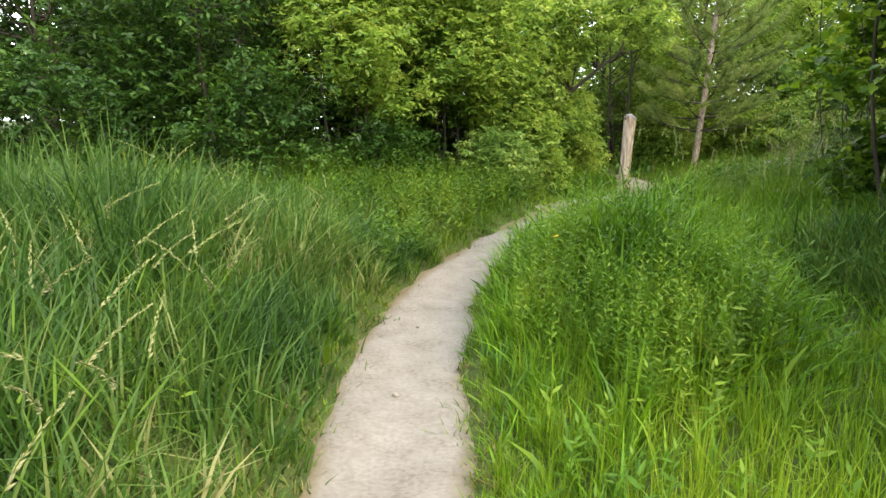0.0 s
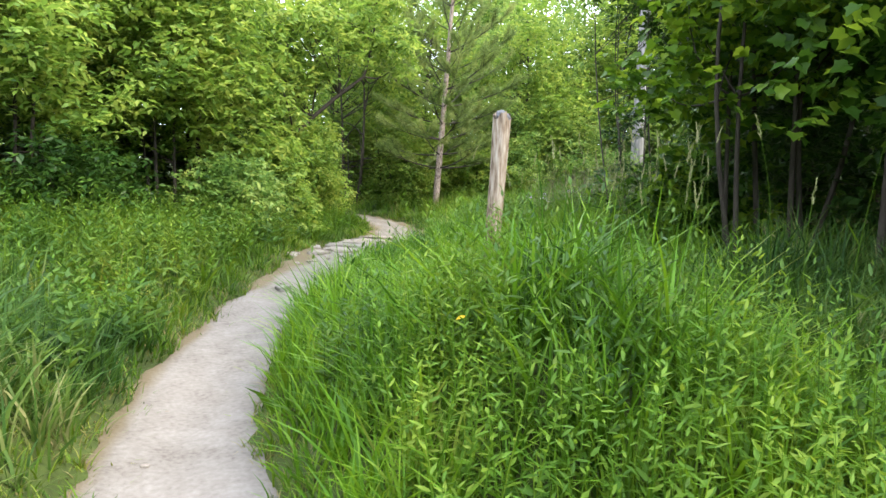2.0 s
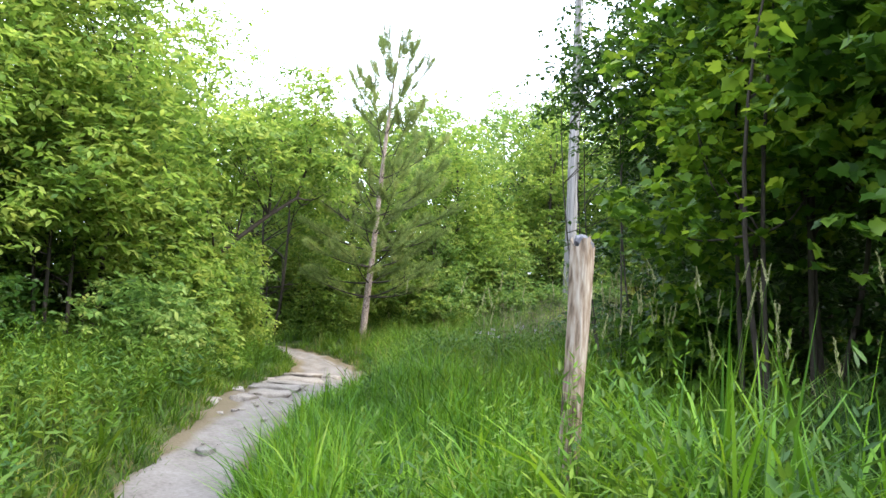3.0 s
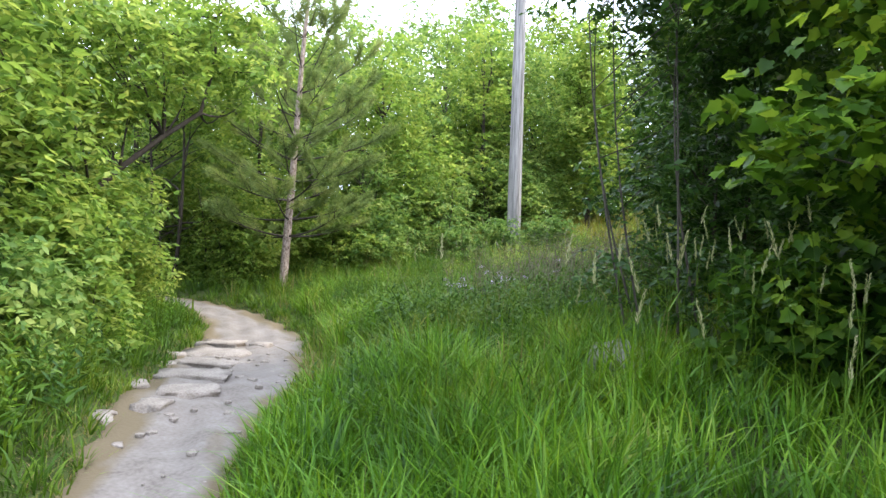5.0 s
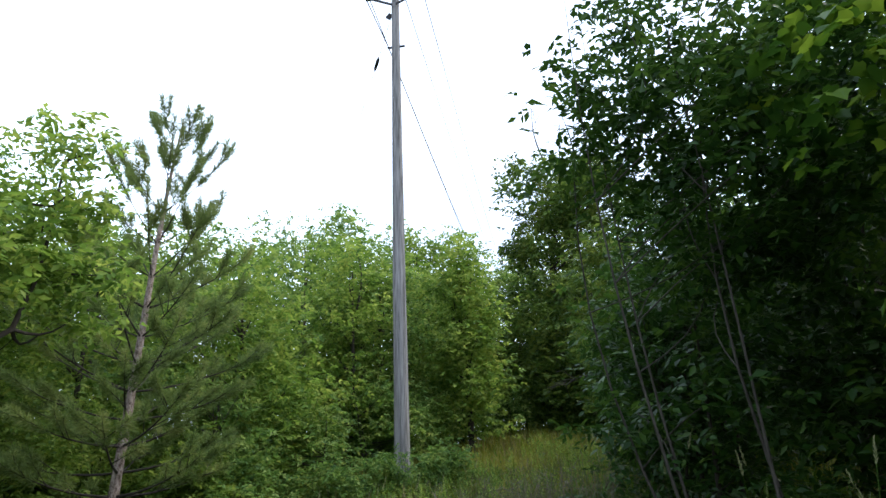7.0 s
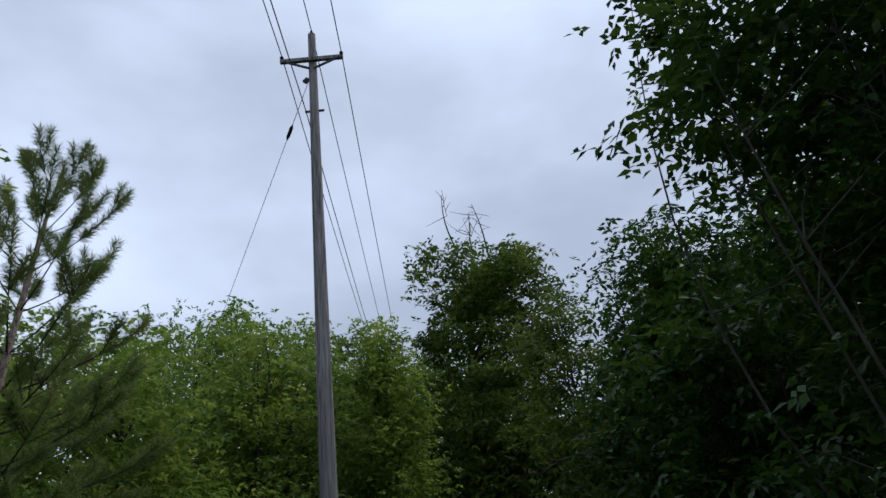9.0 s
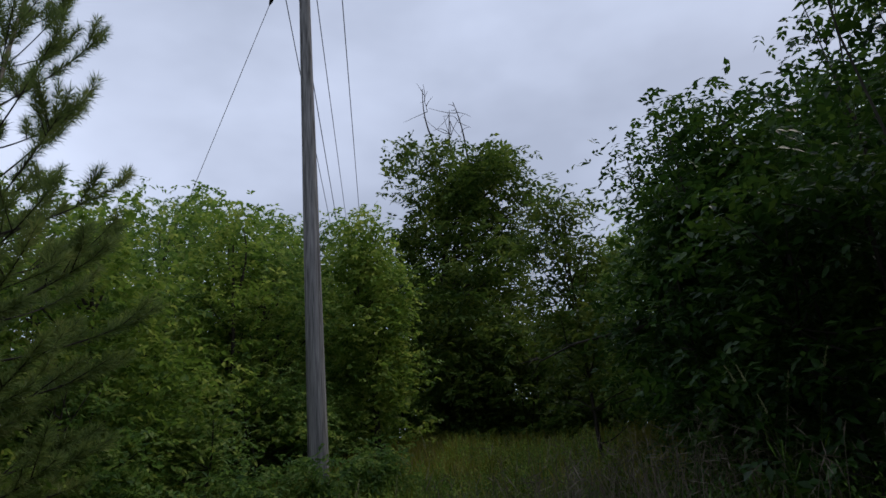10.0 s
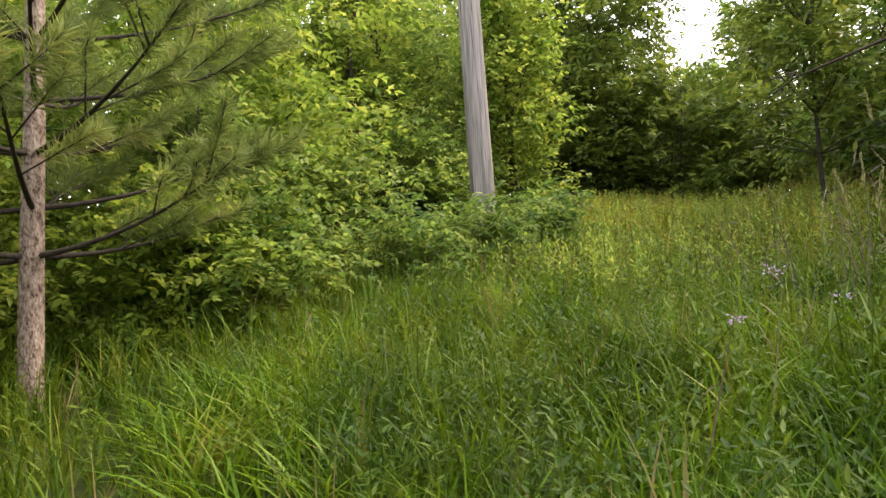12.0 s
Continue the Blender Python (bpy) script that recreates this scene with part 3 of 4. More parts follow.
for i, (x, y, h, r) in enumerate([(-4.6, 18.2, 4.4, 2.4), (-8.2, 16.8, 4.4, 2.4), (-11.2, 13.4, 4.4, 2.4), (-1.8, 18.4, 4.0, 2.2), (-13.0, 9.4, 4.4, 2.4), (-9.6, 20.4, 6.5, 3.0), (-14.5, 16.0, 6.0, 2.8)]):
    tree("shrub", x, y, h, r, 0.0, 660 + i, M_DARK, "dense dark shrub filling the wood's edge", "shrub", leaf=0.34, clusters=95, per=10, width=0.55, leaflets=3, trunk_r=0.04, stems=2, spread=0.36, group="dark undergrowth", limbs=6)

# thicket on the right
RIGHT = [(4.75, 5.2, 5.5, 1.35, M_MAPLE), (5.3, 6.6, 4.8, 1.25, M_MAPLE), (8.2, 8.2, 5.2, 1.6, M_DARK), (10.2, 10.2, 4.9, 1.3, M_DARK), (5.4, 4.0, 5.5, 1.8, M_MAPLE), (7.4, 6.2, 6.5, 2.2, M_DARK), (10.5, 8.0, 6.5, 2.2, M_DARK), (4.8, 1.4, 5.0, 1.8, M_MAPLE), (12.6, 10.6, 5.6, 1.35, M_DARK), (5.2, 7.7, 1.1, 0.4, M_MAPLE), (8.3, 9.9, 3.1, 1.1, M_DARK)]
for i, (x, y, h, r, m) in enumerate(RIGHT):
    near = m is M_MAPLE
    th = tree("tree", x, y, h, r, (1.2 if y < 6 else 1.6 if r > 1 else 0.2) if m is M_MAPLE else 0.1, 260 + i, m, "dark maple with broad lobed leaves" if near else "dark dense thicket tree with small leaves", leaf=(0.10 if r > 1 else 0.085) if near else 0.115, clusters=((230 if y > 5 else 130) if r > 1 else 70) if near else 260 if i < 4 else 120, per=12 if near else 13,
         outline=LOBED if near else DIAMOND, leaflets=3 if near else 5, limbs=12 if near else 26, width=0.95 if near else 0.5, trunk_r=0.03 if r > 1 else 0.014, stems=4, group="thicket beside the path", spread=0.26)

    if i == 3:      # a bare limb reaches out over the slope
        rng = np.random.default_rng(77)
        q = np.array([(-0.1, 0.2, 1.6), (0.2, 1.2, 2.0), (0.9, 2.2, 2.05), (2.1, 2.9, 2.1), (3.4, 3.4, 2.0)])
        limb = [tube_arrays(q, [0.03, 0.022, 0.016, 0.01, 0.005], 6)]
        for k in range(9):
            a = q[1 + k % 3] + rng.normal(0, 0.05, 3)
            limb.append(tube_arrays(bent(a, a + np.array([-0.5, 0.3, 0.0]) * rng.uniform(0.5, 1.2) + rng.normal(0, 0.25, 3), rng, 0.1, 5), np.linspace(0.008, 0.003, 5), 4))
        v, f = joined(limb)
        mesh_part("limb", v, f, M_BARK, th, "bare dead limb", smooth=True)

LOBES = [(0.3, -0.1, 3.4, 1.0, 0.9, 1.1), (-0.2, 0.8, 3.5, 0.5, 0.48, 0.5), (-0.05, 0.6, 4.0, 0.5, 0.5, 0.5), (0.1, 0.6, 4.5, 0.6, 0.55, 0.6), (0.5, -0.7, 3.7, 0.9, 0.9, 1.0), (0.4, 0.0, 5.1, 0.6, 0.55, 0.5), (0.9, 0.6, 3.2, 0.7, 0.6, 0.8), (1.2, 0.5, 4.3, 0.6, 0.5, 0.6), (0.3, 0.4, 0.6, 0.8, 0.6, 0.5), (0.3, 0.5, 1.6, 0.45, 0.45, 0.4)]
th = tree("tree", 5.6, 8.9, 5.8, 1.3, 1.9, 259, M_DARK, "small-leaved dark tree on a clump of pale bare stems", leaf=0.095, clusters=270, per=13, width=0.52, trunk_r=0.013, stems=5, lobes=LOBES, lean=(0.1, 0.3), group="thicket beside the path", spread=0.2)
for ob in th.children:
    if ob.name.startswith("trunk"):
        ob.data.materials[0] = M_PALEBARK

# added filler shrubs, dark-leaved to deepen the shade inside the thicket
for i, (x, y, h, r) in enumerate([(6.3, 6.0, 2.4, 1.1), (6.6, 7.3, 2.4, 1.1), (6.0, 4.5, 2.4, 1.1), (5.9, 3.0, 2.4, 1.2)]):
    tree("shrub", x, y, h, r, 0.0, 640 + i, M_DARK, "dark-leaved shrub added to darken the shaded hollow under the maples", "shrub", leaf=0.13, clusters=110, per=11, width=0.5, leaflets=4, trunk_r=0.02, stems=3, spread=0.24, group="shrubs under the maples", limbs=8)

# front maple; its lit look comes from the brighter leaf colour
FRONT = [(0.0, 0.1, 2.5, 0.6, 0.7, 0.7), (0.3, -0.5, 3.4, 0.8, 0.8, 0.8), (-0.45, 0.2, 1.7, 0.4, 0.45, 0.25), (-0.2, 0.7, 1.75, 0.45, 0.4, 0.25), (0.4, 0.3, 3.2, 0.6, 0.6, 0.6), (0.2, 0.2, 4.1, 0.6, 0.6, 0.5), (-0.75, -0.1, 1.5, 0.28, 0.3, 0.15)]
tree("tree", 4.6, 6.65, 4.6, 1.0, 1.0, 258, M_LITMAPLE, "small maple with broad lobed leaves coloured brighter as if lit, before dark shade", leaf=0.088, clusters=170, per=11, outline=LOBED, leaflets=3, limbs=14, width=0.95, trunk_r=0.025, stems=3, lobes=FRONT, group="thicket beside the path", spread=0.2)

tree("tree", 14.5, 12.7, 5.5, 1.1, 1.0, 256, M_OLIVE, "slender drooping tree before the open sky", leaf=0.17, clusters=125, per=10, width=0.34, leaflets=5, trunk_r=0.04, group="trees on the rise", spread=0.26)
tree("tree", 10.4, 10.9, 3.6, 1.0, 0.3, 257, M_DARK, "bushy dark young ash at the edge of the thicket", leaf=0.13, clusters=150, per=11, width=0.42, leaflets=5, trunk_r=0.025, stems=3, group="thicket beside the path", spread=0.22)

for i, (x, y, h, r, m) in enumerate([(22.0, 17.2, 2.6, 1.6, M_OLIVE), (25.5, 15.6, 3.4, 2.0, M_MID), (21.5, 13.6, 3.0, 1.8, M_OLIVE), (26.5, 18.6, 3.6, 2.0, M_YELLOWGREEN), (21.8, 15.6, 4.2, 1.8, M_OLIVE), (27.5, 17.0, 5.0, 2.4, M_MID), (18.5, 11.2, 2.6, 1.6, M_MID), (23.5, 19.4, 3.4, 1.8, M_YELLOWGREEN), (16.0, 10.0, 2.6, 1.6, M_DARK)]):
    tree("shrub", x, y, h, r, 0.0, 540 + i, m, "broad leafy shrub along the top of the rise", "shrub", leaf=0.20, clusters=95, per=11, width=0.5, trunk_r=0.03, stems=3, group="shrubs on the rise", limbs=9)
rng = np.random.default_rng(6)
for i in range(26):
    a = i / 26 * 2 * math.pi + rng.uniform(-0.05, 0.05)
    d = rng.uniform(21, 23.5)
    tree("shrub", 4 + math.sin(a) * d * 1.25, 8 + math.cos(a) * d, rng.uniform(2.8, 4), 2.8, 0.0, 560 + i, M_MID if i % 2 else M_DARK, "broad undergrowth shrub at the wood's edge", "shrub", leaf=0.42, clusters=60, per=9, width=0.55, leaflets=3, trunk_r=0.04, spread=0.4, group="undergrowth of the wood", limbs=6)

# trees that close the place
rng = np.random.default_rng(5)
for i in range(30):
    a = i / 30 * 2 * math.pi + rng.uniform(-0.05, 0.05)
    d = rng.uniform(24, 30)
    x, y = 4 + math.sin(a) * d * 1.25, 8 + math.cos(a) * d
    high = rng.uniform(6.5, 9) * (0.62 if 5 < i < 10 else 1)
    tree("tree", x, y, high, rng.uniform(2.6, 3.4), 0.3, 300 + i, M_MID if i % 3 else M_DARK, "far leafy tree of the surrounding wood", leaf=0.60, clusters=110, per=9, width=0.55, leaflets=3, trunk_r=0.14, spread=0.5, group="surrounding wood", limbs=10)


# ---- pine ----
def pine(x, y, height, seed):
    """A young pine: spaced whorls, steep near the top and spreading below, with needles along the outer shoots."""
    rng = np.random.default_rng(seed)
    th = thing("pine_tree", x, y, float(land(x, y)) - 0.03, "slender young pine with bare lower trunk and long needles", "tree")
    s = np.linspace(0, 1, 16)
    line = np.stack([0.34 * s + 0.05 * np.sin(5 * s) + 0.14 * s ** 2, 0.05 * np.sin(4 * s) - 0.2 * s ** 2, height * s], -1)
    v, f = tube_arrays(line, 0.080 * (1 - s) ** 0.8 + 0.012, 10)
    v += 0.006 * np.sin(v[:, 2:3] * 40) * np.array([1, 1, 0])
    mesh_part("trunk", v, f, M_PINEBARK, th, smooth=True)
    tufts, taxis = [], []

    def shoot(a, b, start, wood, r0):
        """A shoot from a to b, needled from the given share on."""
        ln = np.linalg.norm(b - a)
        wood.append(tube_arrays(np.stack([a, (a + b) / 2, b]), [r0, r0 * 0.8, r0 * 0.55], 4))
        for h in np.linspace(start, 1, max(3, int(ln * (1 - start) / 0.028))):
            tufts.append(a + (b - a) * h)
            taxis.append(unit(b - a))

    lead = []
    shoot(line[-1] - [0, 0, 0.5], line[-1] + [0, 0, 0.04], 0.1, lead, 0.012)
    for w, zz in enumerate((1.15, 1.5, 1.9, 2.3, 2.75, 3.2, 3.65, 4.15, 4.7, 5.3, 5.9, 6.5, 7.1)):
        k = zz / height
        at = np.array([np.interp(k, s, line[:, 0]), np.interp(k, s, line[:, 1]), zz])
        many = 5 if k > 0.3 else 4
        for b in range(many):
            a = b * 2 * math.pi / many + w * 0.8 + rng.uniform(-0.25, 0.25)
            ln = np.interp(k, [0.15, 0.35, 0.6, 0.8, 0.92], [1.7, 2.0, 1.6, 1.15, 0.62]) * rng.uniform(0.75, 1.1)
            slope = np.interp(k, [0.15, 0.4, 0.65, 0.92], [-0.02, 0.22, 0.55, 0.95]) + rng.uniform(-0.1, 0.1)
            n = 8
            q = np.linspace(0, 1, n)[:, None]
            out = unit(np.array([math.cos(a), math.sin(a), slope]))
            br = at + out * ln * q + np.array([0, 0, 1]) * ln * 0.22 * q ** 2.2
            wood = [tube_arrays(br, np.linspace(0.024 * (1.2 - k), 0.006, n), 5)]
            side_v = unit(np.cross(out, [0, 0, 1]))
            tip = unit(br[-1] - br[-2])
            bare = 0.6 if k > 0.55 else 0.74
            for f0 in np.linspace(bare, 1, int(ln * (1 - bare) / 0.03) + 2):
                i0 = min(int(f0 * (n - 1)), n - 2)
                tufts.append(br[i0] + (br[i0 + 1] - br[i0]) * (f0 * (n - 1) - i0))
                taxis.append(unit(br[i0 + 1] - br[i0]))
            rise = np.array([0, 0, 1]) * np.interp(k, [0.3, 0.8], [0.2, 0.8])
            shoot(br[-1], br[-1] + unit(tip + rise) * rng.uniform(0.16, 0.28), 0.0, wood, 0.007)
            for g in range(2 if k > 0.8 else 3 if k > 0.55 else 6):     # side shoots
                f0 = rng.uniform(0.5, 0.98) if k > 0.55 else rng.uniform(0.32, 0.98)
                i0 = min(int(f0 * (n - 1)), n - 2)
                p = br[i0] + (br[i0 + 1] - br[i0]) * (f0 * (n - 1) - i0)
                d = unit(tip + side_v * (1 if g % 2 else -1) * rng.uniform(0.5, 1.1) + rise + rng.normal(0, 0.12, 3))
                q1 = p + d * rng.uniform(0.25, 0.5) * np.interp(k, [0.3, 0.9], [1.2, 0.6])
                shoot(p, q1, 0.5 if k < 0.55 else 0.3, wood, 0.008)
                shoot(q1, q1 + unit(d + rise * 1.1 + rng.normal(0, 0.2, 3)) * rng.uniform(0.10, 0.2), 0.0, wood, 0.006)
            v, f = joined(wood)
            mesh_part("branch", v, f, M_BARK, th, smooth=True)
    v, f = joined(lead)
    mesh_part("branch", v, f, M_BARK, th, smooth=True)
    tufts, taxis = np.repeat(np.array(tufts), 19, 0), np.repeat(np.array(taxis), 19, 0)
    d = unit(taxis * 0.8 + unit(rng.normal(0, 1, tufts.shape)) * 0.85)
    v, f = leaf_arrays(tufts, d, rng.normal(0, 1, tufts.shape), rng.uniform(0.10, 0.18, len(tufts)), 0.009, DIAMOND, 0)
    mesh_part("needles", v, f, M_NEEDLE, th)
    return th


pine(6.9, 18.4, 7.75, 11)


# ---- utility pole ----
def utility_pole(x, y):
    z0 = float(land(x, y))
    th = thing("utility_pole", x, y, z0 - 0.1, "tall weathered grey wooden utility pole with a short crossarm", "pole")
    H = 14.98 - z0 + 0.1
    s = np.linspace(0, 1, 40)
    v, f = tube_arrays(np.stack([0 * s, 0 * s, H * s], -1), 0.175 - 0.08 * s, 20)
    ang = np.arctan2(v[:, 1], v[:, 0])
    v[:, :2] *= (1 + 0.018 * np.sin(ang * 7 + np.sin(v[:, 2] * 0.7) * 2) + 0.012 * np.sin(ang * 13 + v[:, 2]))[:, None]
    mesh_part("shaft", v, f, M_POLE, th, smooth=True)
    arm_z = 14.0 - z0 + 0.1
    across, along = np.array([-0.4226, 0.9063, 0]), np.array([0.9063, 0.4226, 0])

    def bar(name, a, b, w, h, mat):
        a, b = np.array(a, float), np.array(b, float)
        t = unit(b - a)
        bm = bmesh.new()
        bmesh.ops.create_cube(bm, size=1)
        bmesh.ops.bevel(bm, geom=bm.edges[:], offset=0.06, segments=1, affect="EDGES")
        ln = np.linalg.norm(b - a)
        q = Vector(t).to_track_quat("X", "Z").to_matrix().to_4x4()
        bmesh.ops.transform(bm, matrix=Matrix.Translation(Vector((a + b) / 2)) @ q @ Matrix.Diagonal((ln, w, h, 1)), verts=bm.verts[:])
        return part(name, bm, mat, th, smooth=False)

    front = -along * 0.13
    bar("crossarm", -across * 0.78 + front + [0, 0, arm_z], across * 0.78 + front + [0, 0, arm_z], 0.09, 0.11, M_POLE)
    for sgn in (-1, 1):
        bar("brace", across * 0.70 * sgn + front * 1.5 + [0, 0, arm_z - 0.05], across * 0.05 * sgn + front * 1.2 + [0, 0, arm_z - 0.32], 0.03, 0.06, M_DARKMETAL)
        p = across * 0.74 * sgn + front
        v, f = tube_arrays([p + [0, 0, arm_z + h] for h in (0.04, 0.10, 0.11, 0.15, 0.16, 0.2)], [0.02, 0.02, 0.05, 0.05, 0.035, 0.02], 8)
        mesh_part("insulator", v, f, M_DARKMETAL, th, smooth=True)
    v, f = tube_arrays([(0, 0, H - 0.02), (0, 0, H + 0.05), (0, 0, H + 0.12), (0, 0, H + 0.16)], [0.05, 0.05, 0.035, 0.02], 8)
    mesh_part("insulator", v, f, M_DARKMETAL, th, smooth=True)
    bar("bracket", across * 0.22 + [0, 0, arm_z - 1.55], -across * 0.24 + [0, 0, arm_z - 1.55], 0.04, 0.05, M_DARKMETAL)
    bar("clamp", across * 0.12 + [0, 0, arm_z - 0.5], across * 0.22 + [0, 0, arm_z - 0.62], 0.06, 0.12, M_DARKMETAL)
    return np.array([x, y, z0 - 0.1]), arm_z, across, along, front, H


def cable(name, a, b, sag, r, label):
    s = np.linspace(0, 1, 40)[:, None]
    p = np.asarray(a) * (1 - s) + np.asarray(b) * s - np.array([0, 0, 1]) * sag * 4 * s * (1 - s)
    v, f = tube_arrays(p, np.full(40, r), 6)
    return tagged(mesh_part(name, v, f, M_DARKMETAL, smooth=True), label, "cable", "overhead lines")


foot, arm_z, across, along, front, pole_h = utility_pole(12.4, 16.98)
for p in (across * 0.74 + front + [0, 0, arm_z + 0.2], -across * 0.74 + front + [0, 0, arm_z + 0.2], [0, 0, pole_h + 0.15], across * 0.2 + [0, 0, arm_z - 1.52]):
    for sgn in (-1, 1):
        cable("power_line", foot + p, foot + p + along * sgn * 48 + [0, 0, 3.0 * sgn], 0.7, 0.013, "thin dark overhead wire strung along the poles")
guy_top = foot + across * 0.1 + [0, 0, arm_z - 0.55]
guy = thing("guy_wire", 0, 0, 0, "thin steel guy wire with a dark strain insulator", "cable")
g_end = np.array([31.0, 44.0, 1.5])
v, f = tube_arrays([guy_top + (g_end - guy_top) * k for k in (0, 0.5, 1)], [0.008] * 3, 6)
mesh_part("wire", v, f, M_DARKMETAL, guy, smooth=True)
v, f = tube_arrays([guy_top + (g_end - guy_top) * k for k in (0.038, 0.041, 0.049, 0.052)], [0.012, 0.05, 0.045, 0.012], 8)
mesh_part("strain_insulator", v, f, M_DARKMETAL, guy, smooth=True)


# ---- fence post ----
def fence_post(x, y):
    z0 = float(land(x, y))
    th = thing("fence_post", x, y, z0 - 0.1, "old split grey wooden fence post leaning in tall grass", "post")
    H = 1.66 - z0 + 0.1
    s = np.linspace(0, 1, 26)
    v, f = tube_arrays(np.stack([0.07 * s, 0.02 * s, H * s], -1), np.full(26, 0.041), 16)
    ang = np.arctan2(v[:, 1] - 0.02 * v[:, 2] / H, v[:, 0] - 0.07 * v[:, 2] / H)
    c = np.stack([0.07 * v[:, 2] / H, 0.02 * v[:, 2] / H], -1)
    k = 1 + 0.10 * np.sin(ang * 2 + v[:, 2] * 1.5) + 0.07 * np.sin(ang * 5 + np.sin(v[:, 2] * 3)) + 0.05 * np.sin(v[:, 2] * 9 + ang) - 0.22 * np.exp(-((ang + 2.3) / 0.16) ** 2) - 0.12 * np.exp(-((ang + 1.1) / 0.10) ** 2)
    k += 0.10 * np.clip((v[:, 2] - H + 0.25) / 0.25, 0, 1)      # flares a little at the top
    v[:, :2] = c + (v[:, :2] - c) * k[:, None]
    v[-16:, 2] += 0.022 * np.sin(ang[-16:] * 3 + 1.0) + 0.012 * np.sin(ang[-16:] * 7)
    mesh_part("shaft", v, f, M_POST, th, smooth=True)
    bm = bmesh.new()
    bmesh.ops.create_icosphere(bm, subdivisions=3, radius=1)
    for q in bm.verts:
        w = noise.noise(q.co * 2.6) * 0.5
        q.co = Vector((q.co.x * (0.040 + 0.010 * w), q.co.y * (0.038 + 0.010 * w), q.co.z * 0.030 + 0.022 * w))
        q.co += Vector((0.07 + 0.006, 0.02, H - 0.006 - q.co.x * 0.35))
    part("weathered_top", bm, M_POSTTOP, th)
    return th


fence_post(1.44, 5.46)


# ---- stones ----
def stone(name, x, y, z, sx, sy, sz, rot, seed, mat, parent=None, label="", category=""):
    bm = bmesh.new()
    bmesh.ops.create_cube(bm, size=2)
    bmesh.ops.subdivide_edges(bm, edges=bm.edges[:], cuts=3, use_grid_fill=True)
    for q in bm.verts:
        r = q.co.copy()
        m = max(abs(r.x), abs(r.y), abs(r.z))
        r = r * (0.72 + 0.28 * m / max(r.length, 1e-6))
        r += noise.noise_vector(q.co * 0.9 + Vector((seed * 3.1, seed, 0))) * 0.30 + noise.noise_vector(q.co * 2.6 + Vector((seed, 0, seed))) * 0.13
        q.co = Vector((r.x * sx / 2, r.y * sy / 2, r.z * sz / 2))
    bmesh.ops.rotate(bm, verts=bm.verts[:], matrix=Matrix.Rotation(radians(rot), 3, "Z"))
    ob = part(name, bm, mat, parent, smooth=True)
    ob.location = (x, y, z)
    return tagged(ob, label, category)


rng = np.random.default_rng(8)
STEPS = [(3.95, 14.55, .62, .34), (3.62, 13.85, .72, .46), (3.2, 13.1, .80, .44), (2.75, 12.35, .78, .44), (2.4, 11.65, .6, .42), (2.75, 13.3, .36, .26), (3.1, 14.0, .34, .26), (2.05, 12.2, .42, .3), (1.55, 11.15, .36, .28), (2.0, 11.3, .3, .26), (4.35, 14.2, .3, .22)]
for i, (x, y, sx, sy) in enumerate(STEPS):
    stone("stone", x, y, float(trail_z(y)) - 0.005, sx * rng.uniform(0.8, 1.1), sy * rng.uniform(0.8, 1.2), 0.11, -35 + rng.uniform(-25, 25), i, M_STONE, trail)
for i in range(60):
    y = rng.uniform(1.5, 14.5) if i < 16 else rng.uniform(9.5, 14)
    u = rng.uniform(-1, 1)
    r = rng.uniform(0.012, 0.035) * (1.25 if y > 10 else 0.6)
    stone("pebble", float(trail_x(y) + u * trail_half(y) * 0.98), y, float(trail_z(y)) + 0.004, r * 2, r * 1.6, r, rng.uniform(0, 180), 50 + i, M_STONE, trail)
stone("stone", 1.12, 9.3, float(trail_z(9.3)) - 0.005, 0.15, 0.10, 0.07, 30, 95, M_GREYSTONE, trail)
for i in range(14):     # leaf litter trodden into the clay
    y = rng.uniform(1.8, 10)
    x = float(trail_x(y) + rng.choice([-1, 1]) * trail_half(y) * rng.uniform(0.15, 0.95))
    a = rng.uniform(0, 6.28)
    v, f = leaf_arrays(np.array([[0, 0, 0.0]]), np.array([[math.cos(a), math.sin(a), 0.02]]), np.array([[0.05, 0.05, 1.0]]), rng.uniform(0.02, 0.04), rng.uniform(0.010, 0.018), OVAL)
    ob = mesh_part("fallen_leaf", v, f, M_DEAD)
    ob.location = (x, y, float(trail_z(y)) + 0.018)
    tagged(ob, "small dry brown leaf lying on the clay path", "leaf", "leaf litter")
stone("boulder", 4.72, 8.92, float(land(4.72, 8.92)) - 0.02, 0.6, 0.5, 0.55, 20, 91, M_GREYSTONE, label="rounded grey boulder half sunk in the grass", category="boulder")


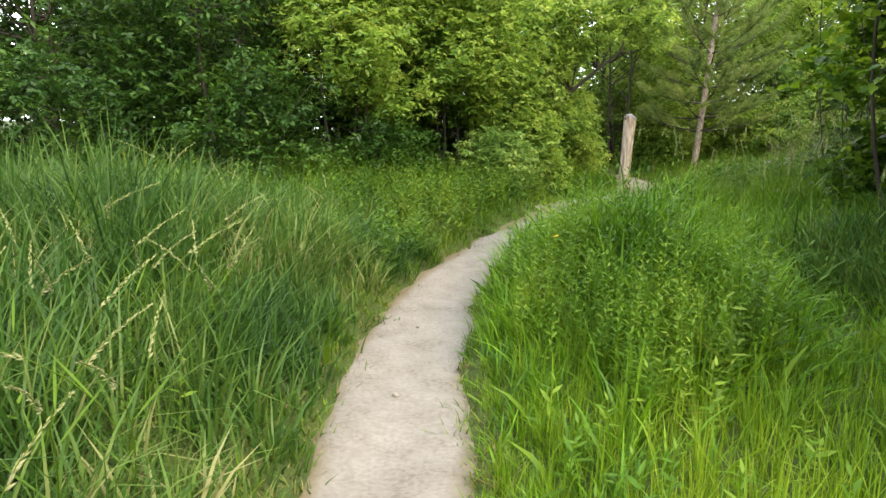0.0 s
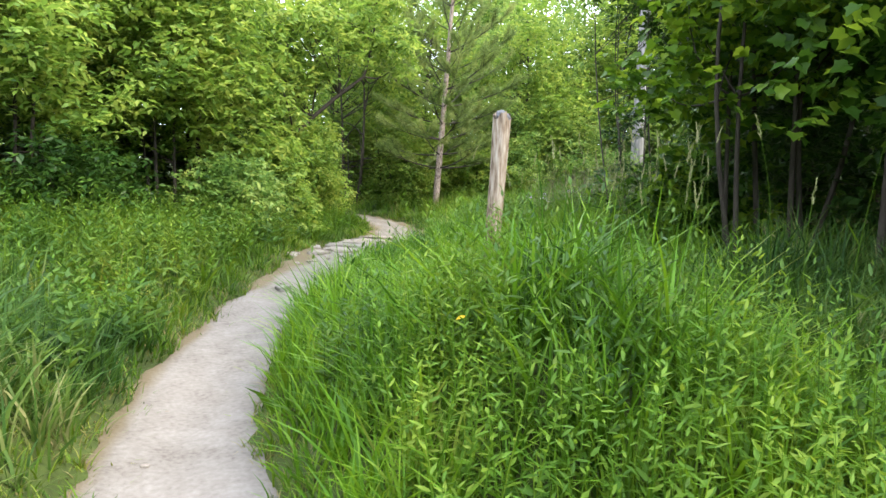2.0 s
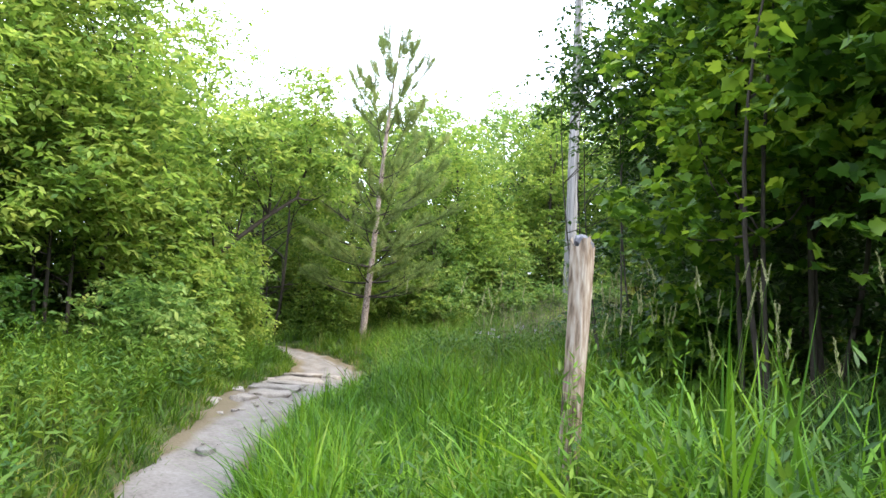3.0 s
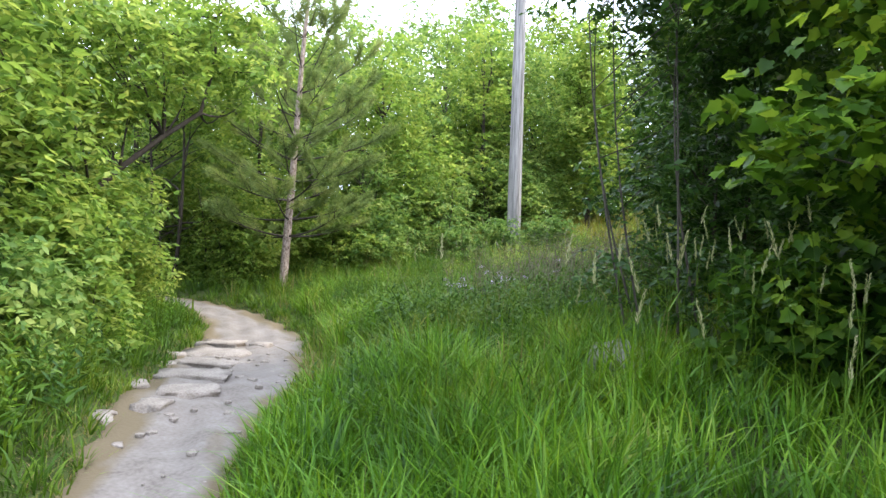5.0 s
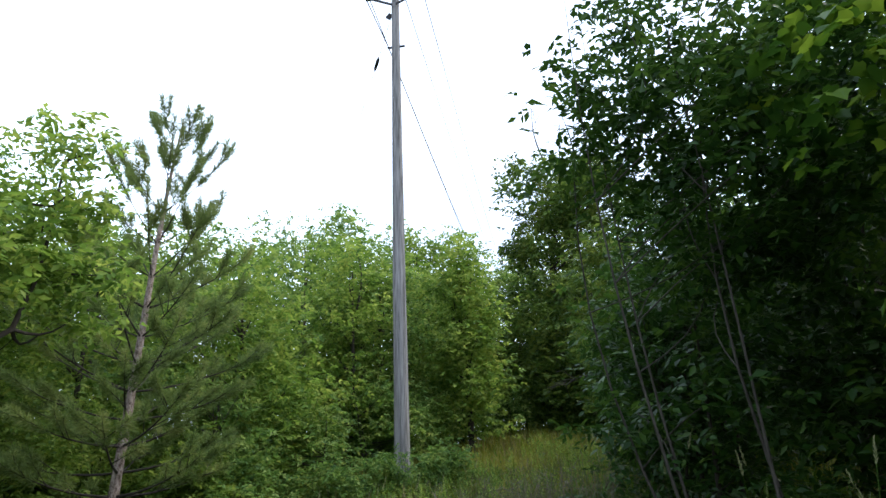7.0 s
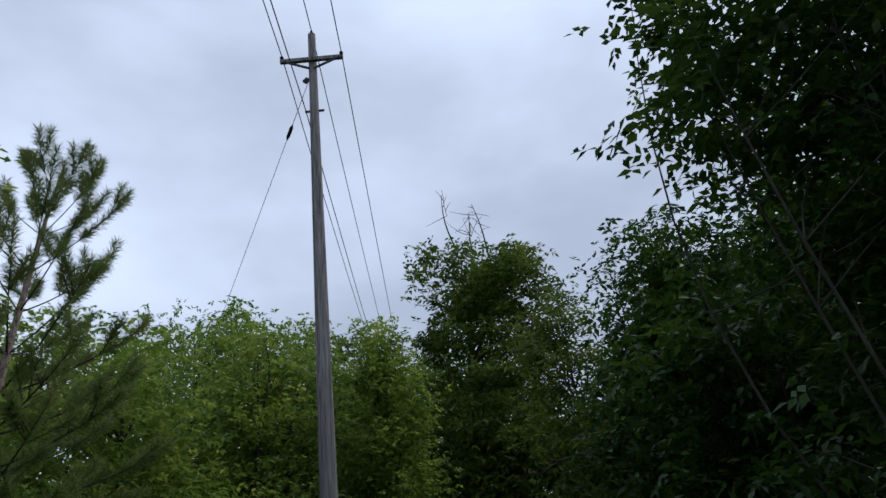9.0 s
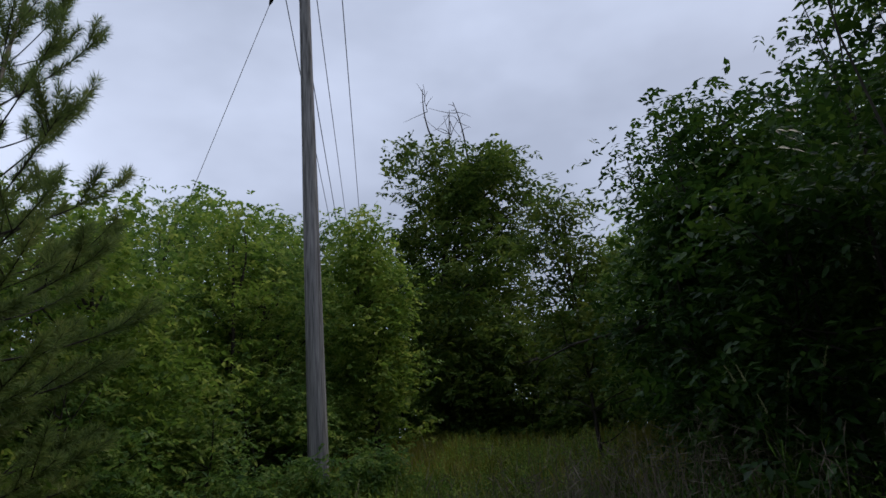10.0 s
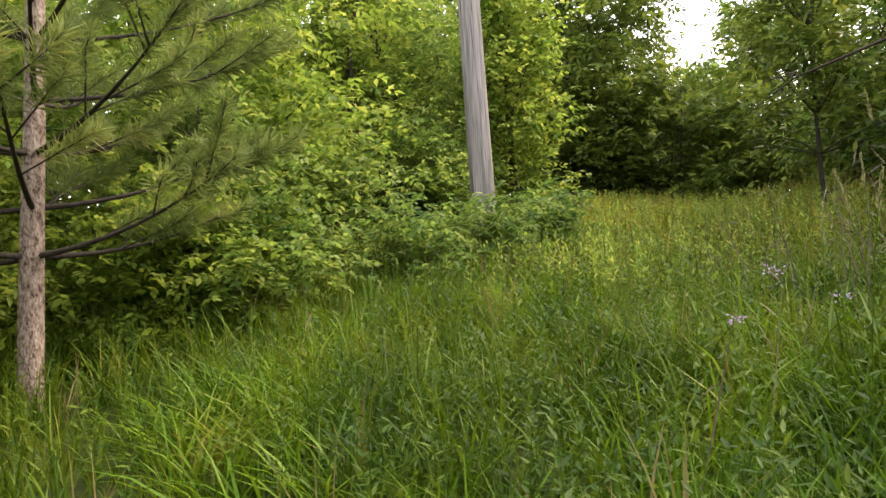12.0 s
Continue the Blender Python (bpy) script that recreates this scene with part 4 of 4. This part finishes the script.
# ---- grass and forbs ----
def blades(rng, x, y, az, h, w, curve, steps=3):
    """Tapering, arching blades: verts and triangles."""
    n = len(x)
    d = np.stack([np.cos(az), np.sin(az), 0 * az], -1)
    ta = az + np.pi / 2 + rng.normal(0, 0.5, n)
    t = np.stack([np.cos(ta), np.sin(ta), 0 * az], -1)
    base = np.stack([x, y, land(x, y) - 0.02], -1)
    rows = []
    for k in range(steps + 1):
        s = k / steps
        p = base + d * (h * curve * (0.25 * s + 0.75 * s * s))[:, None] + np.array([0, 0, 1.0]) * (h * (s - 0.42 * curve * s * s))[:, None]
        if k < steps:
            ww = (w * (1 - 0.75 * s ** 2) * 0.5)[:, None]
            rows += [p - t * ww, p + t * ww]
        else:
            rows.append(p)
    v = np.stack(rows, 1)
    k = v.shape[1]
    tri = []
    for q in range(steps - 1):
        a = 2 * q
        tri += [(a, a + 1, a + 3), (a, a + 3, a + 2)]
    tri.append((k - 3, k - 2, k - 1))
    tr = (np.arange(n)[:, None, None] * k + np.array(tri)[None]).reshape(-1, 3)
    return v.reshape(-1, 3), tr


def scatter(rng, n, x0, x1, y0, y1, keep):
    x, y = rng.uniform(x0, x1, n), rng.uniform(y0, y1, n)
    r, l = side(x, y)
    p = keep(x, y, r, l)
    ok = rng.random(n) < p
    return x[ok], y[ok], r[ok], l[ok]


def sward(name, label, mat, seed, n, box, keep, height, width, curve, tuft=9, size=0.07):
    """Grass in tufts whose blades lean outwards, with single blades between them."""
    rng = np.random.default_rng(seed)
    x, y, r, l = scatter(rng, n // tuft, *box, keep)
    x, y = (np.repeat(q, tuft) for q in (x, y))
    m = len(x)
    grow = np.repeat(rng.uniform(0.6, 1.2, m // tuft), tuft)
    az = rng.uniform(0, 2 * np.pi, m)
    d = np.abs(rng.normal(0, size, m))
    x, y = x + np.cos(az) * d, y + np.sin(az) * d
    r, l = side(x, y)
    ok = np.maximum(r, l) > (-0.12 if size < 0.065 else 0.0)
    x, y, r, l, az, grow = x[ok], y[ok], r[ok], l[ok], az[ok] + rng.normal(0, 0.5, ok.sum()), grow[ok]
    m = len(x)
    h = height(x, y, r, l) * grow * rng.uniform(0.5, 1.08, m)
    v, f = blades(rng, x, y, az, h, rng.uniform(width[0], width[1], m) * (0.7 + 0.5 * grow), np.clip(rng.normal(curve, 0.25, m), 0.05, 1.15))
    return tagged(mesh_part(name, v, f, mat), label, "grass", kind="stuff")


sward("tall_grass", "tall arching blue-green meadow grass beside the path", M_GRASS_BLUE, 21, 74000, (-5.5, 1.6, -1.0, 9.5),
      lambda x, y, r, l: np.where(l > 0.1, np.clip(1.1 - l / 5, 0.03, 1), 0) * np.interp(y, [6.5, 9], [1, 0.35]),
      lambda x, y, r, l: np.interp(l, [0, 0.25, 0.8, 1.6], [0.2, 0.5, 0.9, 1.12]) * np.interp(y, [5.5, 8.0, 11], [1, 0.6, 0.5]) * (0.9 + 0.25 * waves(x, y, 2.2, 7)), (0.007, 0.016), 0.55, 12)
sward("mound_grass", "lush broad-bladed green grass on the mound", M_LUSH, 22, 84000, (-0.4, 6.0, 0.2, 10.5),
      lambda x, y, r, l: np.where(r > 0.14, np.clip(1.15 - r / 5, 0.04, 1), 0) * np.interp(y, [2.8, 3.6], [0.3, 1]),
      lambda x, y, r, l: np.interp(r, [0, 0.3, 0.8], [0.15, 0.38, 0.58]) * (0.95 + 0.25 * waves(x, y, 2.4, 3)) * np.interp(y, [2.4, 3.6], [0.6, 1]) * np.where((x > 1.5) & (y < 6.0), np.interp(mound(x, y), [0.9, 1.5], [1, 0.42]), 1) + 0.2 * np.exp(-((x - 1.5) / 0.9) ** 2 - ((y - 4.8) / 1.2) ** 2) + 0.36 * np.exp(-((r - 0.4) / 0.4) ** 2 - ((y - 7.3) / 1.3) ** 2) * np.clip(r / 0.25, 0, 1), (0.006, 0.015), 0.6, 10)
sward("shade_grass", "tall bluish grass at the foot of the dark maples", M_GRASS_BLUE, 47, 11000, (2.9, 5.0, 2.6, 5.9),
      lambda x, y, r, l: np.clip((x - 2.8) / 0.5, 0, 1) * (mound(x, y) > 1.7), lambda x, y, r, l: 0.72 + 0.14 * waves(x, y, 2.2, 4), (0.007, 0.015), 0.6, 10)
sward("meadow_grass", "knee-high green meadow grass with yellowing tips", M_GRASS, 23, 84000, (1.0, 14.5, 8.5, 21.0),
      lambda x, y, r, l: np.where(r > 0.03, np.clip(1.2 - r / 9, 0.25, 1), 0) * np.where((x > 5.6) & (x < 9.8), np.interp(y, [12.2, 12.9], [0.4, 1]), 1),
      lambda x, y, r, l: np.interp(r, [0, 0.5, 1.5], [0.16, 0.4, 0.64]) * (0.95 + 0.25 * waves(x, y, 1.9, 2)), (0.006, 0.013), 0.55, 10)
sward("lush_grass", "lush saturated green grass in the hollow by the path", M_LUSH, 43, 15000, (4.0, 8.2, 11.8, 14.6),
      lambda x, y, r, l: np.where(r > 0.3, 1.0, 0) * np.exp(-((x - 5.8) / 1.6) ** 2 - ((y - 13.1) / 1.1) ** 2), lambda x, y, r, l: 0.56 + 0.1 * waves(x, y, 2.2, 5), (0.006, 0.014), 0.6, 10)
sward("rank_grass", "rank broad-bladed grass in the near meadow", M_LUSH, 48, 15000, (4.6, 10.0, 11.6, 17.0),
      lambda x, y, r, l: np.where(r > 0.5, 0.8, 0) * (waves(x, y, 1.3, 8) > -0.1), lambda x, y, r, l: 0.55 + 0.12 * waves(x, y, 2.0, 6), (0.008, 0.017), 0.75, 8, 0.09)
sward("slope_grass", "dry-tipped yellowish grass on the rise", M_CREST, 24, 24000, (11, 27, 9, 21), lambda x, y, r, l: np.ones_like(x), lambda x, y, r, l: np.full_like(x, 0.6), (0.012, 0.03), 0.4)
sward("dry_grass", "straw-coloured dry grass among the green", M_DRY, 28, 22000, (1.0, 20, 8.5, 20), lambda x, y, r, l: np.where(r > 0.2, 0.8, 0) * np.interp(x, [7, 12], [0.10, 1]), lambda x, y, r, l: np.full_like(x, 0.62), (0.005, 0.012), 0.4)
sward("verge_grass", "short ragged grass along the path's edge", M_GRASS, 25, 150000, (-1.6, 6.5, -0.5, 19), lambda x, y, r, l: np.where((np.maximum(r, l) > -0.05) & (np.maximum(r, l) < 0.4), 0.9, 0),
      lambda x, y, r, l: np.full_like(x, 0.15), (0.004, 0.009), 0.7, 6, 0.06)
sward("trodden_grass", "dry trodden grass at the path's edge", M_DRY, 29, 190000, (-1.6, 6.5, -0.5, 19), lambda x, y, r, l: np.where((np.maximum(r, l) > -0.12) & (np.maximum(r, l) < 0.22), 0.75, 0),
      lambda x, y, r, l: np.full_like(x, 0.10), (0.003, 0.007), 0.9, 6, 0.05)
sward("edge_grass", "rough green grass under the trees", M_GRASS, 26, 9000, (-9, 5.0, 8, 21), lambda x, y, r, l: np.where(l > 0.1, 0.9, 0), lambda x, y, r, l: np.interp(l, [0, 0.6], [0.2, 0.5]), (0.008, 0.018), 0.5)
sward("bank_grass", "soft yellow-green grass on the bank under the trees", M_GRASS, 36, 30000, (-4, 4.2, 6.5, 17), lambda x, y, r, l: np.where((l > 0.0) & (l < 3.2), 1.0, 0), lambda x, y, r, l: np.interp(l, [0, 0.5, 1.2], [0.2, 0.45, 0.6]), (0.006, 0.014), 0.55)
sward("field_grass", "thin rough grass spreading under the wood's edge", M_GRASS, 39, 20000, (-16, 28, -12, 30), lambda x, y, r, l: np.where(np.maximum(r, l) > 0.1, 0.9, 0), lambda x, y, r, l: np.full_like(x, 0.45), (0.02, 0.04), 0.7, 8, 0.2)
sward("fine_grass", "fine bright lime-green grass beside the path", M_LIME, 40, 17000, (0.0, 4.4, 1.0, 3.9), lambda x, y, r, l: np.where(r > 0.08, 1.0, 0), lambda x, y, r, l: np.interp(r, [0, 0.3, 0.8, 1.6, 2.2], [0.14, 0.26, 0.40, 0.36, 0.24]), (0.003, 0.007), 0.3, 11, 0.06)
sward("back_grass", "green grass behind the start of the path", M_GRASS, 27, 7000, (-8, 8, -8, 1), lambda x, y, r, l: np.where(np.maximum(r, l) > 0.05, 0.9, 0), lambda x, y, r, l: np.full_like(x, 0.5), (0.01, 0.02), 0.5)


def forbs(name, label, seed, n, box, keep, hmin, hmax, mat, leaf, pairs=9):
    """Upright leafy stems, as one growth."""
    rng = np.random.default_rng(seed)
    x, y, r, l = scatter(rng, n, *box, keep)
    m = len(x)
    h = rng.uniform(hmin, hmax, m)
    tilt = rng.normal(0, 0.12, (m, 2))
    base = np.stack([x, y, land(x, y)], -1)
    top = base + np.concatenate([tilt * h[:, None], h[:, None]], 1)
    sv, sf = [], []
    out = []
    for k in range(pairs * 2):
        s = 0.22 + 0.78 * (k / (pairs * 2 - 1))
        a = k * 2.4 + rng.uniform(0, 0.6, m)
        p = base + (top - base) * s
        d = np.stack([np.cos(a), np.sin(a), rng.normal(0.45, 0.25, m) + (0.7 if s > 0.9 else 0)], -1)
        ln = leaf * rng.uniform(0.7, 1.2, m) * (1.25 - 0.75 * s)
        out.append(leaf_arrays(p, d, np.array([0, 0, 1.0]) + rng.normal(0, 0.25, (m, 3)), ln, ln * 0.27, OVAL))
    sd = unit(rng.normal(0, 1, (m, 3)) * np.array([1, 1, 0]))
    out.append(leaf_arrays(base, top - base, sd, h, 0.006, DIAMOND, 0.0))
    v, f = joined(out)
    return tagged(mesh_part(name, v, f, mat), label, "weeds", kind="stuff")


forbs("leafy_weeds", "upright goldenrod stems with narrow bright leaves", 31, 3000, (0.2, 3.2, 2.4, 6.6), lambda x, y, r, l: np.where((r > 0.4) & (mound(x, y) < 1), 0.8, 0) * (waves(x, y, 2.9, 4) > 0.0), 0.3, 0.74, M_FORB, 0.062, 12)
forbs("leafy_weeds", "dark leafy weeds among the mound's grass", 45, 1000, (0.2, 3.2, 2.8, 6.6), lambda x, y, r, l: np.where((r > 0.3) & (mound(x, y) < 1.1), 0.8, 0) * (waves(x, y, 2.6, 9) > 0.0), 0.35, 0.78, M_WEED, 0.088, 9)
forbs("leafy_weeds", "bushy leafy weeds at the bank's foot", 46, 2400, (-3.6, 2.6, 5.8, 12.5), lambda x, y, r, l: np.where((l > 0.15) & (l < 2.2), 0.9, 0) * (waves(x, y, 1.5, 6) > -0.3), 0.3, 0.7, M_WEED, 0.13, 7)
forbs("leafy_weeds", "mixed leafy weeds along the far bank", 32, 2600, (-5, 4.5, 6.5, 16), lambda x, y, r, l: np.where((l > 0.2) & (l < 4), 0.8, 0), 0.3, 0.62, M_FORB, 0.10, 7)
forbs("leafy_weeds", "mixed leafy weeds in the meadow grass", 33, 2400, (2, 14, 9, 20), lambda x, y, r, l: np.where(r > 0.4, 0.6, 0), 0.35, 0.68, M_WEED, 0.085, 7)
# dark leaf colour here carries part of the thicket's shade
forbs("leafy_weeds", "small leafy weeds in the near grass, darkened for the thicket's shade", 38, 1600, (4.2, 9.5, 11.5, 16.5), lambda x, y, r, l: np.where(r > 0.6, 0.8, 0), 0.3, 0.6, M_WEED, 0.075, 8)
forbs("leafy_weeds", "dark broad-leaved weeds in the lush grass", 44, 150, (4.6, 7.2, 11.4, 12.9), lambda x, y, r, l: np.where(r > 0.5, 0.8, 0), 0.35, 0.6, M_WEED, 0.17, 6)
# added dark growth that deepens the shade beside the thicket
forbs("leafy_weeds", "weeds at the foot of the thicket, coloured dark for its shade", 50, 420, (5.0, 9.6, 10.2, 11.6), lambda x, y, r, l: np.where(r > 1.0, 0.85, 0), 0.3, 0.75, M_WEED, 0.10, 7)
forbs("leafy_weeds", "rough broad-leaved weeds in the near meadow", 49, 330, (5.0, 9.0, 11.8, 15.5), lambda x, y, r, l: np.where(r > 0.8, 0.8, 0) * (waves(x, y, 1.6, 2) > -0.1), 0.3, 0.62, M_WEED, 0.10, 7)
forbs("leafy_weeds", "broad-leaved weeds at the near edge of the path", 34, 240, (-3.5, 3.0, 0.8, 3.4), lambda x, y, r, l: np.where(np.maximum(r, l) > 0.25, 0.5, 0), 0.15, 0.4, M_FORB, 0.105, 6)


# ---- single stalks and flowers ----
def seed_stalk(height, arch, seed, head, fat=0.009):
    """A grass stem with a pale seed head, a leaf or two, arching by the given amount."""
    rng = np.random.default_rng(seed)
    th = thing("grass_stalk", 0, 0, 0, "tall grass stalk with a pale feathery seed head", "grass stalk", "seeding grass stalks")
    s = np.linspace(0, 1, 9)
    line = np.stack([arch * height * s ** 2.2, 0.04 * np.sin(3 * s), height * (s - 0.35 * arch * s ** 3)], -1)
    v, f = tube_arrays(line, np.linspace(0.0028, 0.0016, 9), 4)
    mesh_part("stem", v, f, M_GRASS, th)
    q = np.linspace(0, 1, 46)
    at = 1 - head / height * (1 - q)
    p = np.stack([np.interp(at, s, line[:, k]) for k in range(3)], -1)
    t = unit(line[-1] - line[-3])
    d = unit(t + unit(rng.normal(0, 1, p.shape)) * 0.45)
    v, f = leaf_arrays(p, d, rng.normal(0, 1, p.shape), 0.028 * (1.15 - 0.7 * q), fat, DIAMOND, 0.2)
    mesh_part("seed_head", v, f, M_STRAW, th, "pale straw-coloured seed head")
    for k in range(2):
        a = rng.uniform(0, 6.28)
        p0 = line[2 + 2 * k]
        v, f = leaf_arrays(p0[None], np.array([[math.cos(a), math.sin(a), 0.9]]), np.array([[0.0, 0.2, 1.0]]), 0.24, 0.012, OVAL)
        mesh_part("leaf", v, f, M_GRASS, th)
    return th


def plant_out(made, spots, rng):
    """The first of each kind goes to a spot of its own, copies to the rest."""
    for i, (x, y) in enumerate(spots):
        if max(side(x, y)) < 0.6:
            y = y - 1.0
        src = made[i % len(made)]
        m = pose(x, y, float(land(x, y)) - 0.01, 0, 0, rng.uniform(0, 360))
        if i < len(made):
            src.matrix_basis = m
        else:
            copy_thing(src, m)


rng = np.random.default_rng(41)
arching = [seed_stalk(0.82 + 0.09 * k, 0.35 + 0.08 * k, 400 + k, 0.28) for k in range(4)]
spots = [(rng.uniform(-2.3, -1.0), rng.uniform(1.6, 3.8)) for k in range(42)] + [(rng.uniform(-3.2, -1.0), rng.uniform(5, 7.5)) for k in range(16)]
plant_out(arching, spots, rng)
upright = [seed_stalk(1.05 + 0.14 * k, 0.05 + 0.04 * k, 420 + k, 0.16, 0.006) for k in range(4)]
spots = []
for k in range(46):
    u = rng.uniform(0, 1)
    spots.append((2.7 + 2.9 * u + rng.normal(0, 0.25), 5.4 + 4.0 * u + rng.normal(0, 0.25)))
spots += [(rng.uniform(2.3, 3.7), rng.uniform(5.9, 8.4)) for k in range(18)]
spots += [(rng.uniform(5.5, 8), rng.uniform(10, 13.5)) for k in range(16)] + [(rng.uniform(2.2, 3.2), rng.uniform(4.4, 6.4)) for k in range(8)]
plant_out(upright, spots, rng)


def flower_stalk(height, seed):
    rng = np.random.default_rng(seed)
    th = thing("wildflower", 0, 0, 0, "pale violet wildflower on a thin stem in meadow grass", "flower", "violet wildflowers")
    s = np.linspace(0, 1, 6)
    line = np.stack([0.06 * s ** 2, 0.03 * s, height * s], -1)
    n = 10
    p = line[0] + (line[-1] - line[0]) * rng.uniform(0.2, 0.85, (n, 1))
    d = np.stack([np.cos(np.arange(n) * 2.4), np.sin(np.arange(n) * 2.4), np.full(n, 0.4)], -1)
    v, f = joined([leaf_arrays(p, d, np.array([0, 0, 1.0]) + 0 * d, 0.07, 0.018, OVAL),
                   leaf_arrays(line[:1], line[-1:] - line[:1], np.array([[1.0, 0, 0]]), height, 0.006, DIAMOND, 0)])
    mesh_part("leafy_stem", v, f, M_FORB, th)
    n = 22
    p = line[-1] + rng.normal(0, 1, (n, 3)) * np.array([0.026, 0.026, 0.012])
    v, f = leaf_arrays(p, unit(p - line[-1] + [0, 0, 0.01]), rng.normal(0, 1, (n, 3)), 0.017, 0.014, OVAL)
    mesh_part("blossom", v, f, M_PETAL, th, "pale violet blossom")
    return th


flowers = [flower_stalk(0.40 + 0.08 * k, 440 + k) for k in range(3)]
plant_out(flowers, [(rng.normal(6.75, 0.4), rng.normal(12.4, 0.2)) for k in range(17)] + [(8.0, 13.6), (8.4, 12.4), (7.4, 13.9), (8.5, 12.6), (7.9, 13.4)], rng)

# dead grey stalks of last year among the flowers
n = 480
x, y = np.maximum(rng.normal(8.0, 1.0, n), 6.2), rng.normal(11.9, 0.7, n)
base = np.stack([x, y, land(x, y)], -1)
d = np.stack([rng.normal(0, 0.2, n), rng.normal(0, 0.2, n), np.ones(n)], -1)
h = rng.uniform(0.6, 1.15, n)
out = [leaf_arrays(base, d, rng.normal(0, 1, (n, 3)), h, 0.008, DIAMOND, 0.0)]
for k in range(5):
    p = base + unit(d) * (h * rng.uniform(0.5, 0.98, n))[:, None]
    out.append(leaf_arrays(p, unit(rng.normal(0, 1, (n, 3)) + [0, 0, 0.8]), rng.normal(0, 1, (n, 3)), rng.uniform(0.06, 0.2, n), 0.006, DIAMOND, 0.0))
v, f = joined(out)
tagged(mesh_part("dead_stalks", v, f, M_DEAD), "thin grey-brown dead stalks standing in the grass", "weeds", kind="stuff")


forbs("leafy_weeds", "yellow-green weeds on the sunny rise", 37, 1500, (9.5, 18, 12.3, 16.5), lambda x, y, r, l: 0.3 + 0.7 * (waves(x, y, 1.1, 3) > 0), 0.35, 0.65, M_YELLOWGREEN, 0.12, 5)


# a weed with one yellowed leaf on the mound
weed = thing("weed", 0.76, 4.44, float(land(0.76, 4.44)), "thin green weed with one yellow leaf", "weed")
v, f = tube_arrays([(0, 0, 0), (0.01, 0, 0.25), (0.03, -0.02, 0.5)], [0.004, 0.003, 0.002], 5)
mesh_part("stem", v, f, M_FORB, weed)
v, f = leaf_arrays(np.array([[0.03, -0.02, 0.5]]), np.array([[-0.9, -0.3, -0.15]]), np.array([[0.0, -0.4, 1.0]]), 0.05, 0.018, OVAL)
mesh_part("leaf", v, f, M_YPETAL, weed, "yellowed leaf")
